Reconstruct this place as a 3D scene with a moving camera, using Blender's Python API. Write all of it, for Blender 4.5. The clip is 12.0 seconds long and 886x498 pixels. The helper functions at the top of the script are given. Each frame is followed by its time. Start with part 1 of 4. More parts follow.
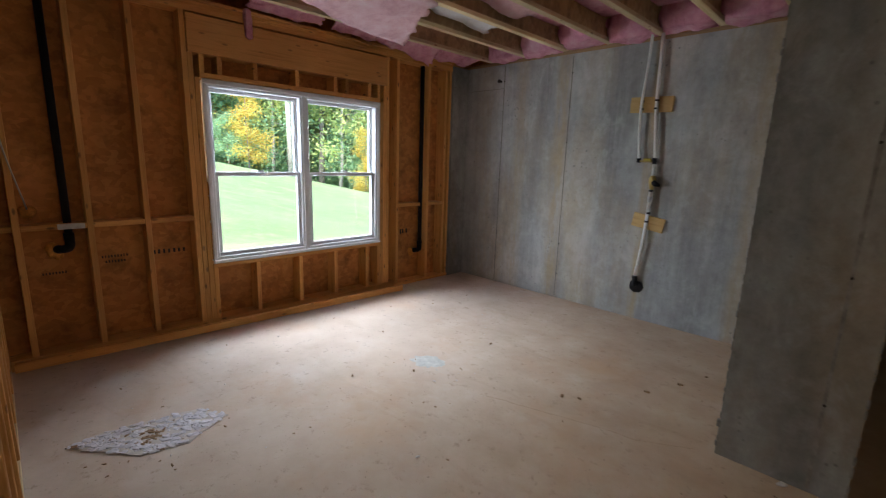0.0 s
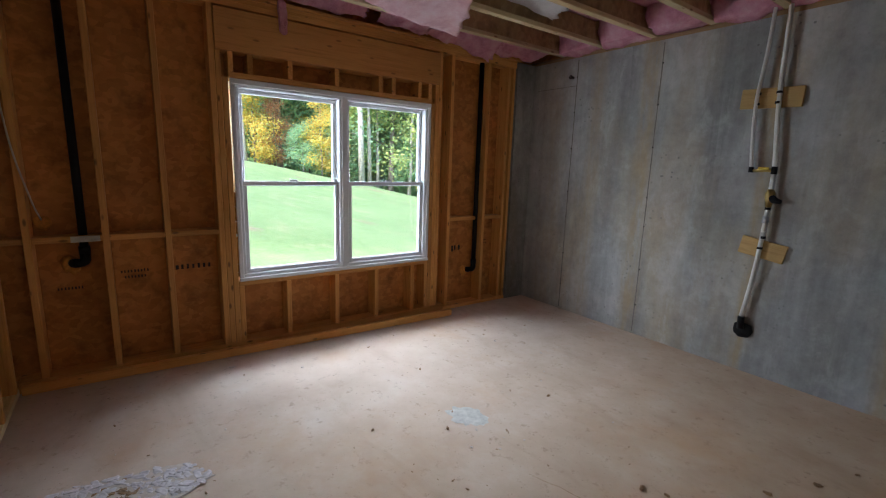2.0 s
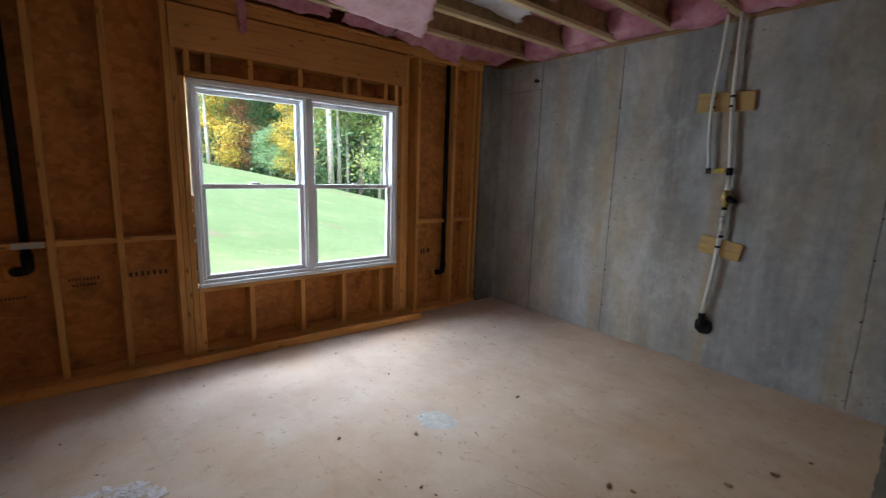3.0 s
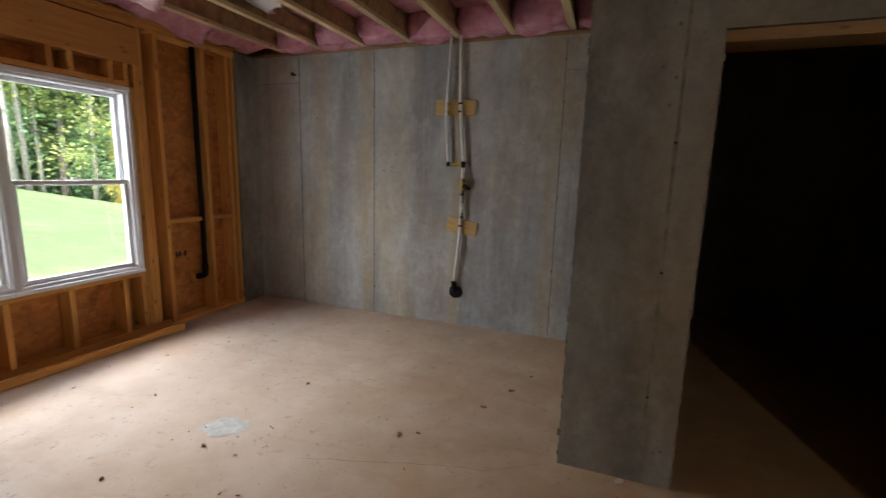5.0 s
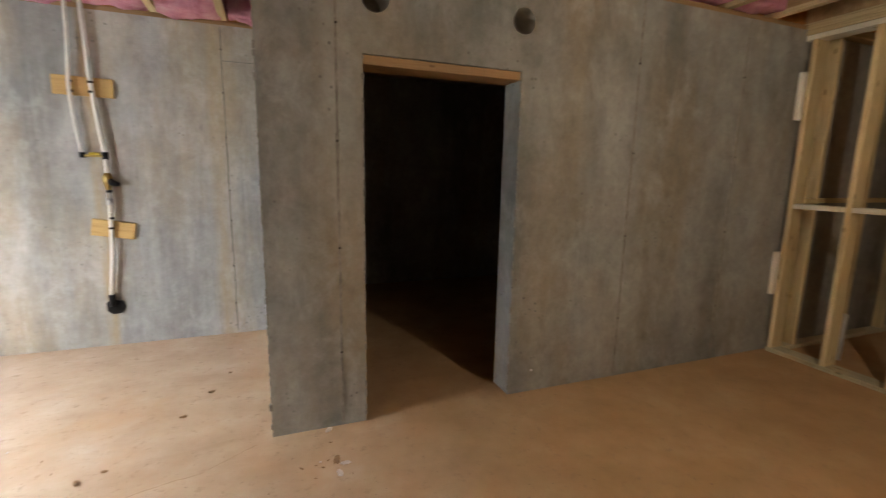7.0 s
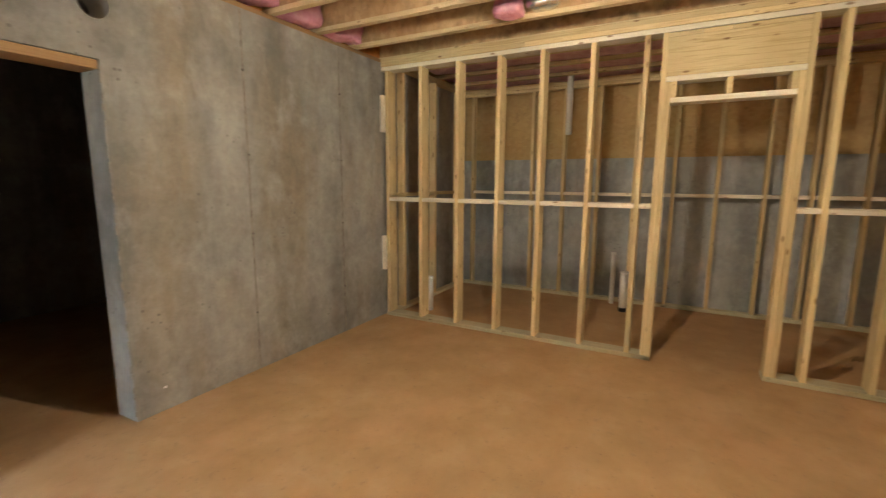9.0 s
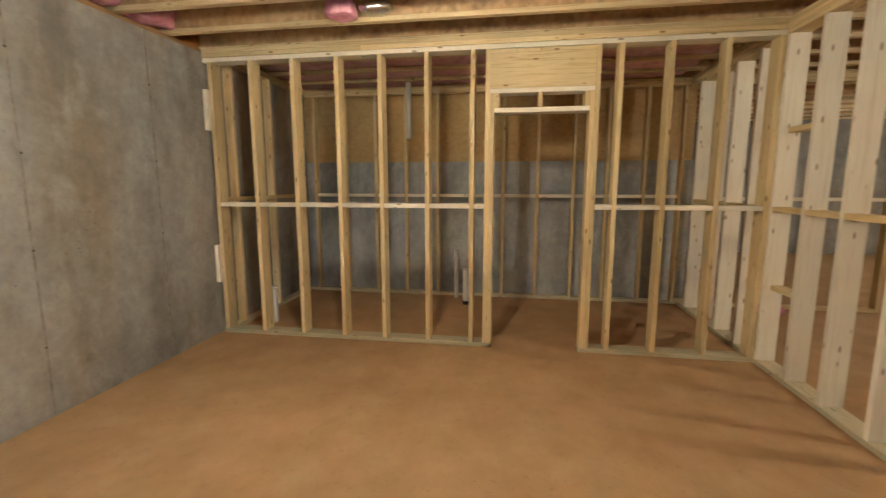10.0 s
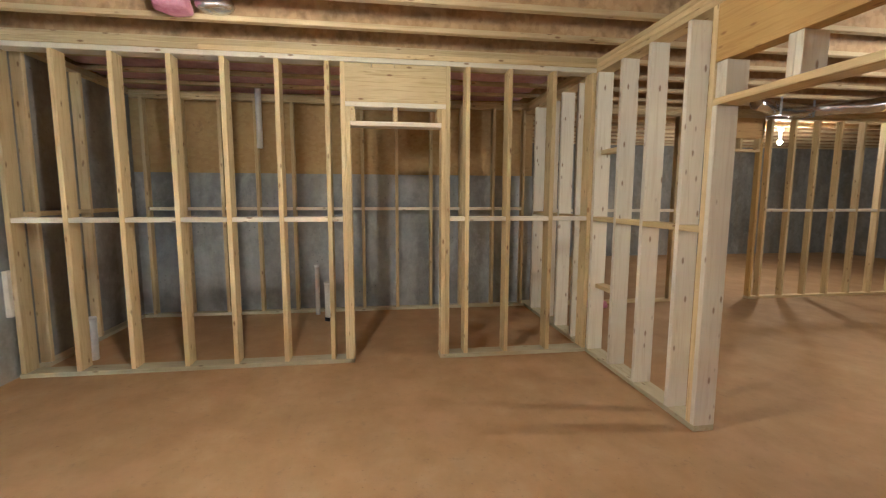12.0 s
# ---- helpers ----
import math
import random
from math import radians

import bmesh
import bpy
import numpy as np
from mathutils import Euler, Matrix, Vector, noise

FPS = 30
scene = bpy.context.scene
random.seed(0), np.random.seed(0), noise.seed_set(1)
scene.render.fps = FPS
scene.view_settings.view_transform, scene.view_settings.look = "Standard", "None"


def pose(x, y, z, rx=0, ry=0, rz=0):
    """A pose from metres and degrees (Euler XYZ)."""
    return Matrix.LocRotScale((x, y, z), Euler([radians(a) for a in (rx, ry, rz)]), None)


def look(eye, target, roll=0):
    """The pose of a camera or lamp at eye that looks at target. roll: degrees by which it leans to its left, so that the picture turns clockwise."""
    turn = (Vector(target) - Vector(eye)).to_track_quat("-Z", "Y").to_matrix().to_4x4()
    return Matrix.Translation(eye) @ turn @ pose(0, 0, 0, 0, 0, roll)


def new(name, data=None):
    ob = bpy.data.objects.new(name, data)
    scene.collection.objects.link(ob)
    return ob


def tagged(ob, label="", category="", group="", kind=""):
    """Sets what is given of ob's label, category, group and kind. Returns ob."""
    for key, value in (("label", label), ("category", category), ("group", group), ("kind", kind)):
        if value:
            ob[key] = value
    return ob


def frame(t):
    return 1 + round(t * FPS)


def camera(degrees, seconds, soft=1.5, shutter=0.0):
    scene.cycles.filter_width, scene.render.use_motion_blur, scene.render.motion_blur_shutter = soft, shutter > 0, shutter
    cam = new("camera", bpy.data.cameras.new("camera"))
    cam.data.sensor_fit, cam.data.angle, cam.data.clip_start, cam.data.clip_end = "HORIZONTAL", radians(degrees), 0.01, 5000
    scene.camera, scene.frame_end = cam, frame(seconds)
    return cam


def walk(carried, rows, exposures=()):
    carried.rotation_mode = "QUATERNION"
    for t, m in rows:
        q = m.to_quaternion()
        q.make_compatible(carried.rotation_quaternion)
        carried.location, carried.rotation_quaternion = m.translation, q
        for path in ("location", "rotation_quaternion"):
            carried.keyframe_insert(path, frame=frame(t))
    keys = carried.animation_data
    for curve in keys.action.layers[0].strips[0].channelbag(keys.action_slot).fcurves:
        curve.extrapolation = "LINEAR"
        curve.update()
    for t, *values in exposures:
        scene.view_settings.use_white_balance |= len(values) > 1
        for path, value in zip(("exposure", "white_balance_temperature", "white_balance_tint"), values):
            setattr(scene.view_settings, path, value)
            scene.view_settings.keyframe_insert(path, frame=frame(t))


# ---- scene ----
cam = camera(89.9, 12.0, soft=1.1, shutter=0.4)
PATH = [
    (0, (-0.065, 0.131, 1.496), (-1.445, 1.524, 1.102), 1.8),
    (0.5, (-0.193, 0.32, 1.486), (-1.663, 1.62, 1.098), 1.8),
    (1, (-0.319, 0.48, 1.503), (-1.83, 1.731, 1.117), 1.9),
    (1.5, (-0.385, 0.599, 1.506), (-1.925, 1.817, 1.124), 1.9),
    (2, (-0.424, 0.668, 1.5), (-2.01, 1.83, 1.132), 1.9),
    (2.5, (-0.426, 0.708, 1.501), (-2.018, 1.864, 1.141), 1.8),
    (2.7, (-0.426, 0.712, 1.496), (-1.999, 1.896, 1.141), 1.8),
    (4.5, (-0.375, 0.625, 1.47), (-1.295, 2.368, 1.13), 1.7),
    (5, (-0.372, 0.519, 1.467), (-1.05, 2.37, 1.128), 1.6),
    (5.5, (-0.381, 0.443, 1.471), (-0.774, 2.374, 1.129), 1.4),
    (6, (-0.417, 0.391, 1.468), (-0.465, 2.36, 1.123), 1.3),
    (6.5, (-0.442, 0.331, 1.475), (-0.099, 2.27, 1.124), 1.2),
    (7, (-0.453, 0.26, 1.467), (0.257, 2.099, 1.127), 1.1),
    (7.2, (-0.458, 0.221, 1.47), (0.374, 2.009, 1.132), 1.1),
    (8.8, (-0.344, -0.071, 1.437), (1.335, 0.972, 1.132), 0.4),
    (9, (-0.339, -0.087, 1.442), (1.401, 0.851, 1.138), 0.3),
    (9.5, (-0.322, -0.116, 1.462), (1.556, 0.5, 1.157), -0.0),
    (10, (-0.325, -0.127, 1.447), (1.628, 0.189, 1.154), -0.0),
    (10.5, (-0.325, -0.145, 1.438), (1.653, -0.044, 1.159), -0.1),
    (11, (-0.33, -0.145, 1.447), (1.652, -0.194, 1.181), -0.0),
    (11.5, (-0.328, -0.153, 1.44), (1.649, -0.332, 1.193), 0.1),
    (12, (-0.327, -0.159, 1.441), (1.639, -0.445, 1.208), 0.2),
]
EXPOSURES = [(0, 2.25, 6050, 12), (1.5, 2.1, 5950, 12), (2.5, 1.95, 5950, 12), (4.5, 2.0, 6600, 14), (5.5, 2.5, 6800, 15), (6.2, 3.0, 6800, 15),
             (7, 3.75, 6900, 14), (9, 4.65, 6900, 11), (10.5, 4.65, 6300, 10), (12, 4.7, 5700, 10)]
walk(cam, [(t, look(eye, target, roll)) for t, eye, target, roll in PATH], EXPOSURES)
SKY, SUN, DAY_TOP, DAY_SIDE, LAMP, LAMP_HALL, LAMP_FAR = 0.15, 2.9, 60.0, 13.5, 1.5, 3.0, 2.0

# ---- world and light ----
world = bpy.data.worlds.new("world")
scene.world = world
world.use_nodes = True
wn = world.node_tree.nodes
sky = wn.new("ShaderNodeTexSky")
sky.sky_type = 'NISHITA'
sky.sun_disc = False
sky.sun_elevation = radians(48)
sky.sun_rotation = radians(146)
wn["Background"].inputs["Strength"].default_value = SKY
world.node_tree.links.new(sky.outputs["Color"], wn["Background"].inputs["Color"])

sun = new("sun", bpy.data.lights.new("sun", "SUN"))
sun.data.energy = SUN
sun.data.angle = radians(16)
sun.data.color = (1.0, 0.95, 0.87)
sun.matrix_world = look((15, -22, 30), (0, 0, 0))

# added unseen lamps boost the window's skylight, from above and the lawn's open side
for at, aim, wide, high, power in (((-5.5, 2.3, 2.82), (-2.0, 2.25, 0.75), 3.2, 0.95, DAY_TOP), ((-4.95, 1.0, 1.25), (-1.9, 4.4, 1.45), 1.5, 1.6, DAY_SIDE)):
    day = new("daylight_boost", bpy.data.lights.new("daylight_boost", "AREA"))
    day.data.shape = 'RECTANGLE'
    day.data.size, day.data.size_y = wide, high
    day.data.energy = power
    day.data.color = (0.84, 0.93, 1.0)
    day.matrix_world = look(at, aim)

# bare bulbs under the joists
for at, power in (((6.52, -6.97, 2.34), LAMP_FAR), ((1.48, 0.46, 2.36), LAMP), ((1.69, -5.0, 2.36), LAMP_HALL)):
    lamp_light = new("bulb_light", bpy.data.lights.new("bulb_light", "POINT"))
    lamp_light.data.energy = power
    lamp_light.data.shadow_soft_size = 0.05
    lamp_light.data.color = (1.0, 0.995, 0.95)
    lamp_light.location = at


# ---- materials ----
def mat_new(name, rough=0.7, metal=0.0):
    m = bpy.data.materials.new(name)
    m.use_nodes = True
    b = m.node_tree.nodes["Principled BSDF"]
    b.inputs["Roughness"].default_value = rough
    b.inputs["Metallic"].default_value = metal
    return m, m.node_tree, b


def node(t, kind, **vals):
    n = t.nodes.new(kind)
    for k, v in vals.items():
        n.inputs[k].default_value = v
    return n


def ramp(t, src, stops):
    r = t.nodes.new("ShaderNodeValToRGB")
    e = r.color_ramp.elements
    while len(e) < len(stops):
        e.new(0.5)
    for i, (p, c) in enumerate(stops):
        e[i].position = p
        e[i].color = (*c, 1) if len(c) == 3 else c
    t.links.new(src, r.inputs["Fac"])
    return r.outputs["Color"]


def mixc(t, fac, a, b, how='MIX'):
    m = t.nodes.new("ShaderNodeMix")
    m.data_type = 'RGBA'
    m.blend_type = how
    for sock, val in ((m.inputs[0], fac), (m.inputs[6], a), (m.inputs[7], b)):
        if isinstance(val, (int, float)):
            sock.default_value = val
        elif isinstance(val, tuple):
            sock.default_value = (*val, 1)
        else:
            t.links.new(val, sock)
    return m.outputs[2]


def coords(t, scale=(1, 1, 1), vary=False):
    c = t.nodes.new("ShaderNodeTexCoord")
    out = c.outputs["Object"]
    if vary:
        info = t.nodes.new("ShaderNodeObjectInfo")
        mul = t.nodes.new("ShaderNodeVectorMath")
        mul.operation = 'MULTIPLY_ADD'
        comb = t.nodes.new("ShaderNodeCombineXYZ")
        for i in range(3):
            t.links.new(info.outputs["Random"], comb.inputs[i])
        t.links.new(comb.outputs[0], mul.inputs[0])
        mul.inputs[1].default_value = (37, 53, 91)
        t.links.new(out, mul.inputs[2])
        out = mul.outputs[0]
    m = t.nodes.new("ShaderNodeMapping")
    m.inputs["Scale"].default_value = scale
    t.links.new(out, m.inputs["Vector"])
    return m.outputs["Vector"]


def noisy(t, vec, scale, detail=6, rough=0.6, dist=0.0):
    n = node(t, "ShaderNodeTexNoise", Scale=scale, Detail=detail, Roughness=rough, Distortion=dist)
    t.links.new(vec, n.inputs["Vector"])
    return n.outputs["Fac"]


def bump(t, b, height, strength=0.2, dist=0.01):
    n = node(t, "ShaderNodeBump", Strength=strength, Distance=dist)
    t.links.new(height, n.inputs["Height"])
    t.links.new(n.outputs["Normal"], b.inputs["Normal"])


def wood(name, dark, light, knot, rough=0.65):
    m, t, b = mat_new(name, rough)
    v = coords(t, (1, 1, 1), True)
    vs = coords(t, (14, 14, 0.7), True)
    grain = noisy(t, vs, 3.0, 8, 0.65, 0.6)
    fine = noisy(t, coords(t, (60, 60, 2.5), True), 4.0, 4)
    col = ramp(t, grain, [(0.3, dark), (0.52, light), (0.75, tuple(0.5 * (a + c) for a, c in zip(dark, light)))])
    big = noisy(t, v, 1.6, 3)
    col = mixc(t, ramp(t, big, [(0.35, (0, 0, 0)), (0.7, (0.45, 0.45, 0.45))]), col, dark)
    vor = node(t, "ShaderNodeTexVoronoi", Scale=1.0)
    t.links.new(coords(t, (15, 15, 5.5), True), vor.inputs["Vector"])
    kn = ramp(t, vor.outputs["Distance"], [(0.0, (0.9, 0.9, 0.9)), (0.09, (0.7, 0.7, 0.7)), (0.16, (0, 0, 0))])
    col = mixc(t, kn, col, knot)
    info = t.nodes.new("ShaderNodeObjectInfo")
    hsv = t.nodes.new("ShaderNodeHueSaturation")
    mr = node(t, "ShaderNodeMapRange")
    mr.inputs["To Min"].default_value, mr.inputs["To Max"].default_value = 0.82, 1.12
    t.links.new(info.outputs["Random"], mr.inputs["Value"])
    t.links.new(mr.outputs[0], hsv.inputs["Value"])
    t.links.new(col, hsv.inputs["Color"])
    t.links.new(hsv.outputs[0], b.inputs["Base Color"])
    bump(t, b, fine, 0.25, 0.004)
    return m


def concrete(name, a, c, stain, bands=(), runs=0.75):
    """bands: upright rust stains (x, half width, strength)."""
    m, t, b = mat_new(name, 0.85)
    v = coords(t)
    streak = noisy(t, coords(t, (1.3, 1.3, 0.16)), 2.0, 4, 0.5, 0.5)
    blot = noisy(t, v, 1.1, 6, 0.62)
    col = ramp(t, blot, [(0.3, a), (0.68, c)])
    col = mixc(t, ramp(t, streak, [(0.46, (0, 0, 0)), (0.70, (runs, runs, runs))]), col, tuple(x * 0.66 for x in a))
    if runs > 0.8:
        thin = noisy(t, coords(t, (5.5, 5.5, 0.22)), 2.0, 5, 0.6, 0.4)
        col = mixc(t, ramp(t, thin, [(0.54, (0, 0, 0)), (0.72, (0.32, 0.32, 0.32))]), col, tuple(x * 0.6 for x in a))
        col = mixc(t, ramp(t, thin, [(0.30, (0.22, 0.22, 0.22)), (0.44, (0, 0, 0))]), col, tuple(min(1, x * 1.12) for x in c))
    st = noisy(t, coords(t, (1.4, 1.4, 0.35)), 1.3, 4)
    col = mixc(t, ramp(t, st, [(0.47, (0, 0, 0)), (0.68, (0.6, 0.6, 0.6))]), col, stain)
    mid = noisy(t, coords(t, (1, 1, 0.6)), 4.5, 7, 0.68, 0.4)
    col = mixc(t, ramp(t, mid, [(0.32, (0.38, 0.38, 0.38)), (0.48, (0, 0, 0))]), col, tuple(x * 0.62 for x in a))
    col = mixc(t, ramp(t, mid, [(0.52, (0, 0, 0)), (0.72, (0.5, 0.5, 0.5))]), col, tuple(min(1, x * 1.15) for x in c))
    fine = noisy(t, coords(t, (1, 1, 0.8)), 16.0, 6, 0.7, 0.3)
    col = mixc(t, ramp(t, fine, [(0.33, (0.12, 0.12, 0.12)), (0.45, (0, 0, 0))]), col, tuple(x * 0.55 for x in a))
    col = mixc(t, ramp(t, fine, [(0.55, (0, 0, 0)), (0.70, (0.1, 0.1, 0.1))]), col, tuple(min(1, x * 1.2) for x in c))
    if bands:
        sep = t.nodes.new("ShaderNodeSeparateXYZ")
        t.links.new(v, sep.inputs[0])
        edge = noisy(t, coords(t, (6, 6, 1.1)), 2.0, 6, 0.7)
        total = None
        for x, half, power in bands:
            off = t.nodes.new("ShaderNodeMath")
            off.operation = 'SUBTRACT'
            t.links.new(sep.outputs["X"], off.inputs[0])
            off.inputs[1].default_value = x
            size = t.nodes.new("ShaderNodeMath")
            size.operation = 'ABSOLUTE'
            t.links.new(off.outputs[0], size.inputs[0])
            d = t.nodes.new("ShaderNodeMath")
            d.operation = 'MULTIPLY_ADD'
            d.use_clamp = True
            t.links.new(size.outputs[0], d.inputs[0])
            d.inputs[1].default_value, d.inputs[2].default_value = -1 / half, 1.35
            k = t.nodes.new("ShaderNodeMath")
            k.operation = 'MULTIPLY'
            t.links.new(d.outputs[0], k.inputs[0])
            k.inputs[1].default_value = power
            if total:
                q = t.nodes.new("ShaderNodeMath")
                t.links.new(total, q.inputs[0])
                t.links.new(k.outputs[0], q.inputs[1])
                total = q.outputs[0]
            else:
                total = k.outputs[0]
        k = t.nodes.new("ShaderNodeMath")
        k.operation = 'MULTIPLY'
        t.links.new(total, k.inputs[0])
        t.links.new(ramp(t, edge, [(0.30, (0, 0, 0)), (0.58, (1, 1, 1))]), k.inputs[1])
        col = mixc(t, k.outputs[0], col, stain)
    med = noisy(t, v, 14, 8, 0.7)
    col = mixc(t, 0.4, col, ramp(t, med, [(0.3, (0.25, 0.25, 0.25)), (0.7, (0.75, 0.75, 0.75))]), 'SOFT_LIGHT')
    vor = node(t, "ShaderNodeTexVoronoi", Scale=19.0)
    t.links.new(v, vor.inputs["Vector"])
    patch = noisy(t, v, 2.2, 3)
    pit = t.nodes.new("ShaderNodeMath")
    pit.operation = 'MULTIPLY'
    t.links.new(ramp(t, vor.outputs["Distance"], [(0.0, (1, 1, 1)), (0.11, (1, 1, 1)), (0.2, (0, 0, 0))]), pit.inputs[0])
    t.links.new(ramp(t, patch, [(0.53, (0, 0, 0)), (0.64, (0.7, 0.7, 0.7))]), pit.inputs[1])
    col = mixc(t, pit.outputs[0], col, tuple(x * 0.5 for x in a))
    t.links.new(col, b.inputs["Base Color"])
    h = t.nodes.new("ShaderNodeMath")
    h.operation = 'SUBTRACT'
    t.links.new(med, h.inputs[0])
    t.links.new(pit.outputs[0], h.inputs[1])
    bump(t, b, h.outputs[0], 0.35, 0.006)
    return m


PINE = wood("pine_lumber", (0.49, 0.345, 0.16), (0.73, 0.575, 0.32), (0.20, 0.09, 0.03))
PINE_PALE = wood("pale_pine_lumber", (0.70, 0.61, 0.47), (0.85, 0.79, 0.66), (0.24, 0.12, 0.05))
PINE_OLD = wood("weathered_pine_lumber", (0.56, 0.24, 0.052), (0.78, 0.40, 0.11), (0.15, 0.07, 0.025))
LINTEL = wood("dark_weathered_board", (0.26, 0.145, 0.06), (0.40, 0.24, 0.11), (0.12, 0.06, 0.02))
LVL_MID = wood("brown_header_wood", (0.46, 0.27, 0.085), (0.62, 0.405, 0.145), (0.3, 0.15, 0.05))
LVL_OLD = wood("weathered_header_wood", (0.52, 0.225, 0.052), (0.72, 0.35, 0.10), (0.28, 0.12, 0.03))
LVL = wood("laminated_header_wood", (0.46, 0.27, 0.10), (0.62, 0.40, 0.17), (0.33, 0.17, 0.06))
FLANGE = wood("joist_flange_wood", (0.57, 0.42, 0.22), (0.77, 0.61, 0.36), (0.25, 0.12, 0.05))
TREATED = wood("treated_lumber", (0.40, 0.35, 0.22), (0.56, 0.50, 0.34), (0.20, 0.14, 0.08))
CONCRETE = concrete("poured_concrete", (0.215, 0.213, 0.2), (0.395, 0.39, 0.37), (0.30, 0.235, 0.155))
CONCRETE_PALE = concrete("pale_poured_concrete", (0.27, 0.28, 0.285), (0.49, 0.50, 0.50), (0.33, 0.29, 0.22))
CONCRETE_N = concrete("streaked_poured_concrete", (0.30, 0.297, 0.287), (0.51, 0.505, 0.49), (0.40, 0.30, 0.165),
                      [(-2.67, 0.085, 0.75), (-1.715, 0.04, 0.85), (-3.2, 0.09, 0.5), (-0.86, 0.06, 0.5), (-3.7, 0.16, 0.35)], 0.85)


def osb(name, a, c, d, stain=0.5):
    m, t, b = mat_new(name, 0.75)
    v = coords(t)
    vor = node(t, "ShaderNodeTexVoronoi", Scale=1.0)
    t.links.new(coords(t, (22, 22, 30)), vor.inputs["Vector"])
    bw = t.nodes.new("ShaderNodeSeparateColor")
    t.links.new(vor.outputs["Color"], bw.inputs[0])
    col = ramp(t, bw.outputs[0], [(0.0, a), (0.5, c), (1.0, d)])
    big = noisy(t, v, 1.4, 5)
    col = mixc(t, 0.55, col, ramp(t, big, [(0.3, a), (0.7, d)]))
    spot = noisy(t, v, 7, 3)
    col = mixc(t, ramp(t, spot, [(0.63 - 0.12 * (stain > 0.6), (0, 0, 0)), (0.72, (stain, stain, stain))]), col, tuple(x * 0.5 for x in a))
    t.links.new(col, b.inputs["Base Color"])
    bump(t, b, bw.outputs[0], 0.25, 0.003)
    return m


OSB = osb("strand_board", (0.37, 0.13, 0.025), (0.56, 0.215, 0.048), (0.70, 0.30, 0.075), 0.65)
WEB = osb("joist_web_board", (0.39, 0.235, 0.105), (0.52, 0.335, 0.16), (0.60, 0.41, 0.225), 0.7)
OSB_TAN = osb("tan_strand_board", (0.42, 0.26, 0.10), (0.50, 0.33, 0.14), (0.56, 0.39, 0.18))


def floor_mat():
    m, t, b = mat_new("dusty_concrete_floor", 0.8)
    v = coords(t)
    sep = t.nodes.new("ShaderNodeSeparateXYZ")
    t.links.new(v, sep.inputs[0])
    big = noisy(t, v, 0.55, 5)
    add = node(t, "ShaderNodeMath")
    add.operation = 'MULTIPLY_ADD'
    t.links.new(big, add.inputs[0])
    add.inputs[1].default_value = 2.4
    t.links.new(sep.outputs["X"], add.inputs[2])
    mr = node(t, "ShaderNodeMapRange")
    mr.inputs["From Min"].default_value, mr.inputs["From Max"].default_value = -2.2, 2.2
    t.links.new(add.outputs[0], mr.inputs["Value"])
    med = noisy(t, v, 3.0, 8, 0.62)
    pale = ramp(t, med, [(0.3, (0.54, 0.41, 0.31)), (0.55, (0.62, 0.495, 0.395)), (0.75, (0.68, 0.58, 0.495))])
    clay = ramp(t, med, [(0.3, (0.36, 0.212, 0.095)), (0.55, (0.425, 0.262, 0.125)), (0.75, (0.47, 0.315, 0.17))])
    col = mixc(t, mr.outputs[0], pale, clay)
    fleck = noisy(t, v, 13, 7, 0.75)
    col = mixc(t, ramp(t, fleck, [(0.57, (0, 0, 0)), (0.68, (0.6, 0.6, 0.6))]), col, (0.27, 0.17, 0.10))
    speck = noisy(t, v, 38, 4, 0.6)
    col = mixc(t, ramp(t, speck, [(0.655, (0, 0, 0)), (0.73, (0.75, 0.75, 0.75))]), col, (0.20, 0.125, 0.075))
    scuff = noisy(t, coords(t, (0.8, 2.2, 1)), 1.7, 6, 0.6, 0.8)
    col = mixc(t, ramp(t, scuff, [(0.55, (0, 0, 0)), (0.75, (0.35, 0.35, 0.35))]), col, (0.34, 0.215, 0.12))
    warm = noisy(t, v, 1.15, 5, 0.65)
    col = mixc(t, ramp(t, warm, [(0.52, (0, 0, 0)), (0.68, (0.5, 0.5, 0.5))]), col, (0.52, 0.31, 0.165))
    fine = noisy(t, v, 90, 4)
    t.links.new(col, b.inputs["Base Color"])
    bump(t, b, mixc(t, 0.5, med, fine), 0.2, 0.006)
    return m


FLOOR = floor_mat()


def plain(name, col, rough=0.5, metal=0.0, vary=0.12, scale=30, bumpy=0.08):
    m, t, b = mat_new(name, rough, metal)
    n = noisy(t, coords(t), scale, 5)
    lo, hi = (tuple(min(1, x * k) for x in col) for k in (1 - vary, 1 + vary))
    t.links.new(ramp(t, n, [(0.3, lo), (0.7, hi)]), b.inputs["Base Color"])
    if bumpy:
        bump(t, b, n, bumpy, 0.002)
    return m


VINYL = plain("white_vinyl", (0.80, 0.81, 0.83), 0.35, 0, 0.02)
PIPE_WHITE = plain("white_plastic_pipe", (0.75, 0.74, 0.70), 0.35, 0, 0.06)
PIPE_GREY = plain("grey_plastic_sleeve", (0.50, 0.48, 0.44), 0.5, 0, 0.1)
PIPE_BLACK = plain("black_plastic_pipe", (0.010, 0.010, 0.011), 0.5, 0, 0.2)
PIPE_BLACK.node_tree.nodes["Principled BSDF"].inputs["Specular IOR Level"].default_value = 0.2
BLACK = plain("black_ink", (0.03, 0.025, 0.02), 0.8)
BRASS = plain("brass", (0.55, 0.40, 0.15), 0.35, 1.0)
STEEL = plain("galvanised_steel", (0.55, 0.56, 0.58), 0.35, 0.9, 0.15)
FOIL = plain("duct_foil", (0.75, 0.76, 0.78), 0.22, 1.0, 0.15, 14, 0.9)
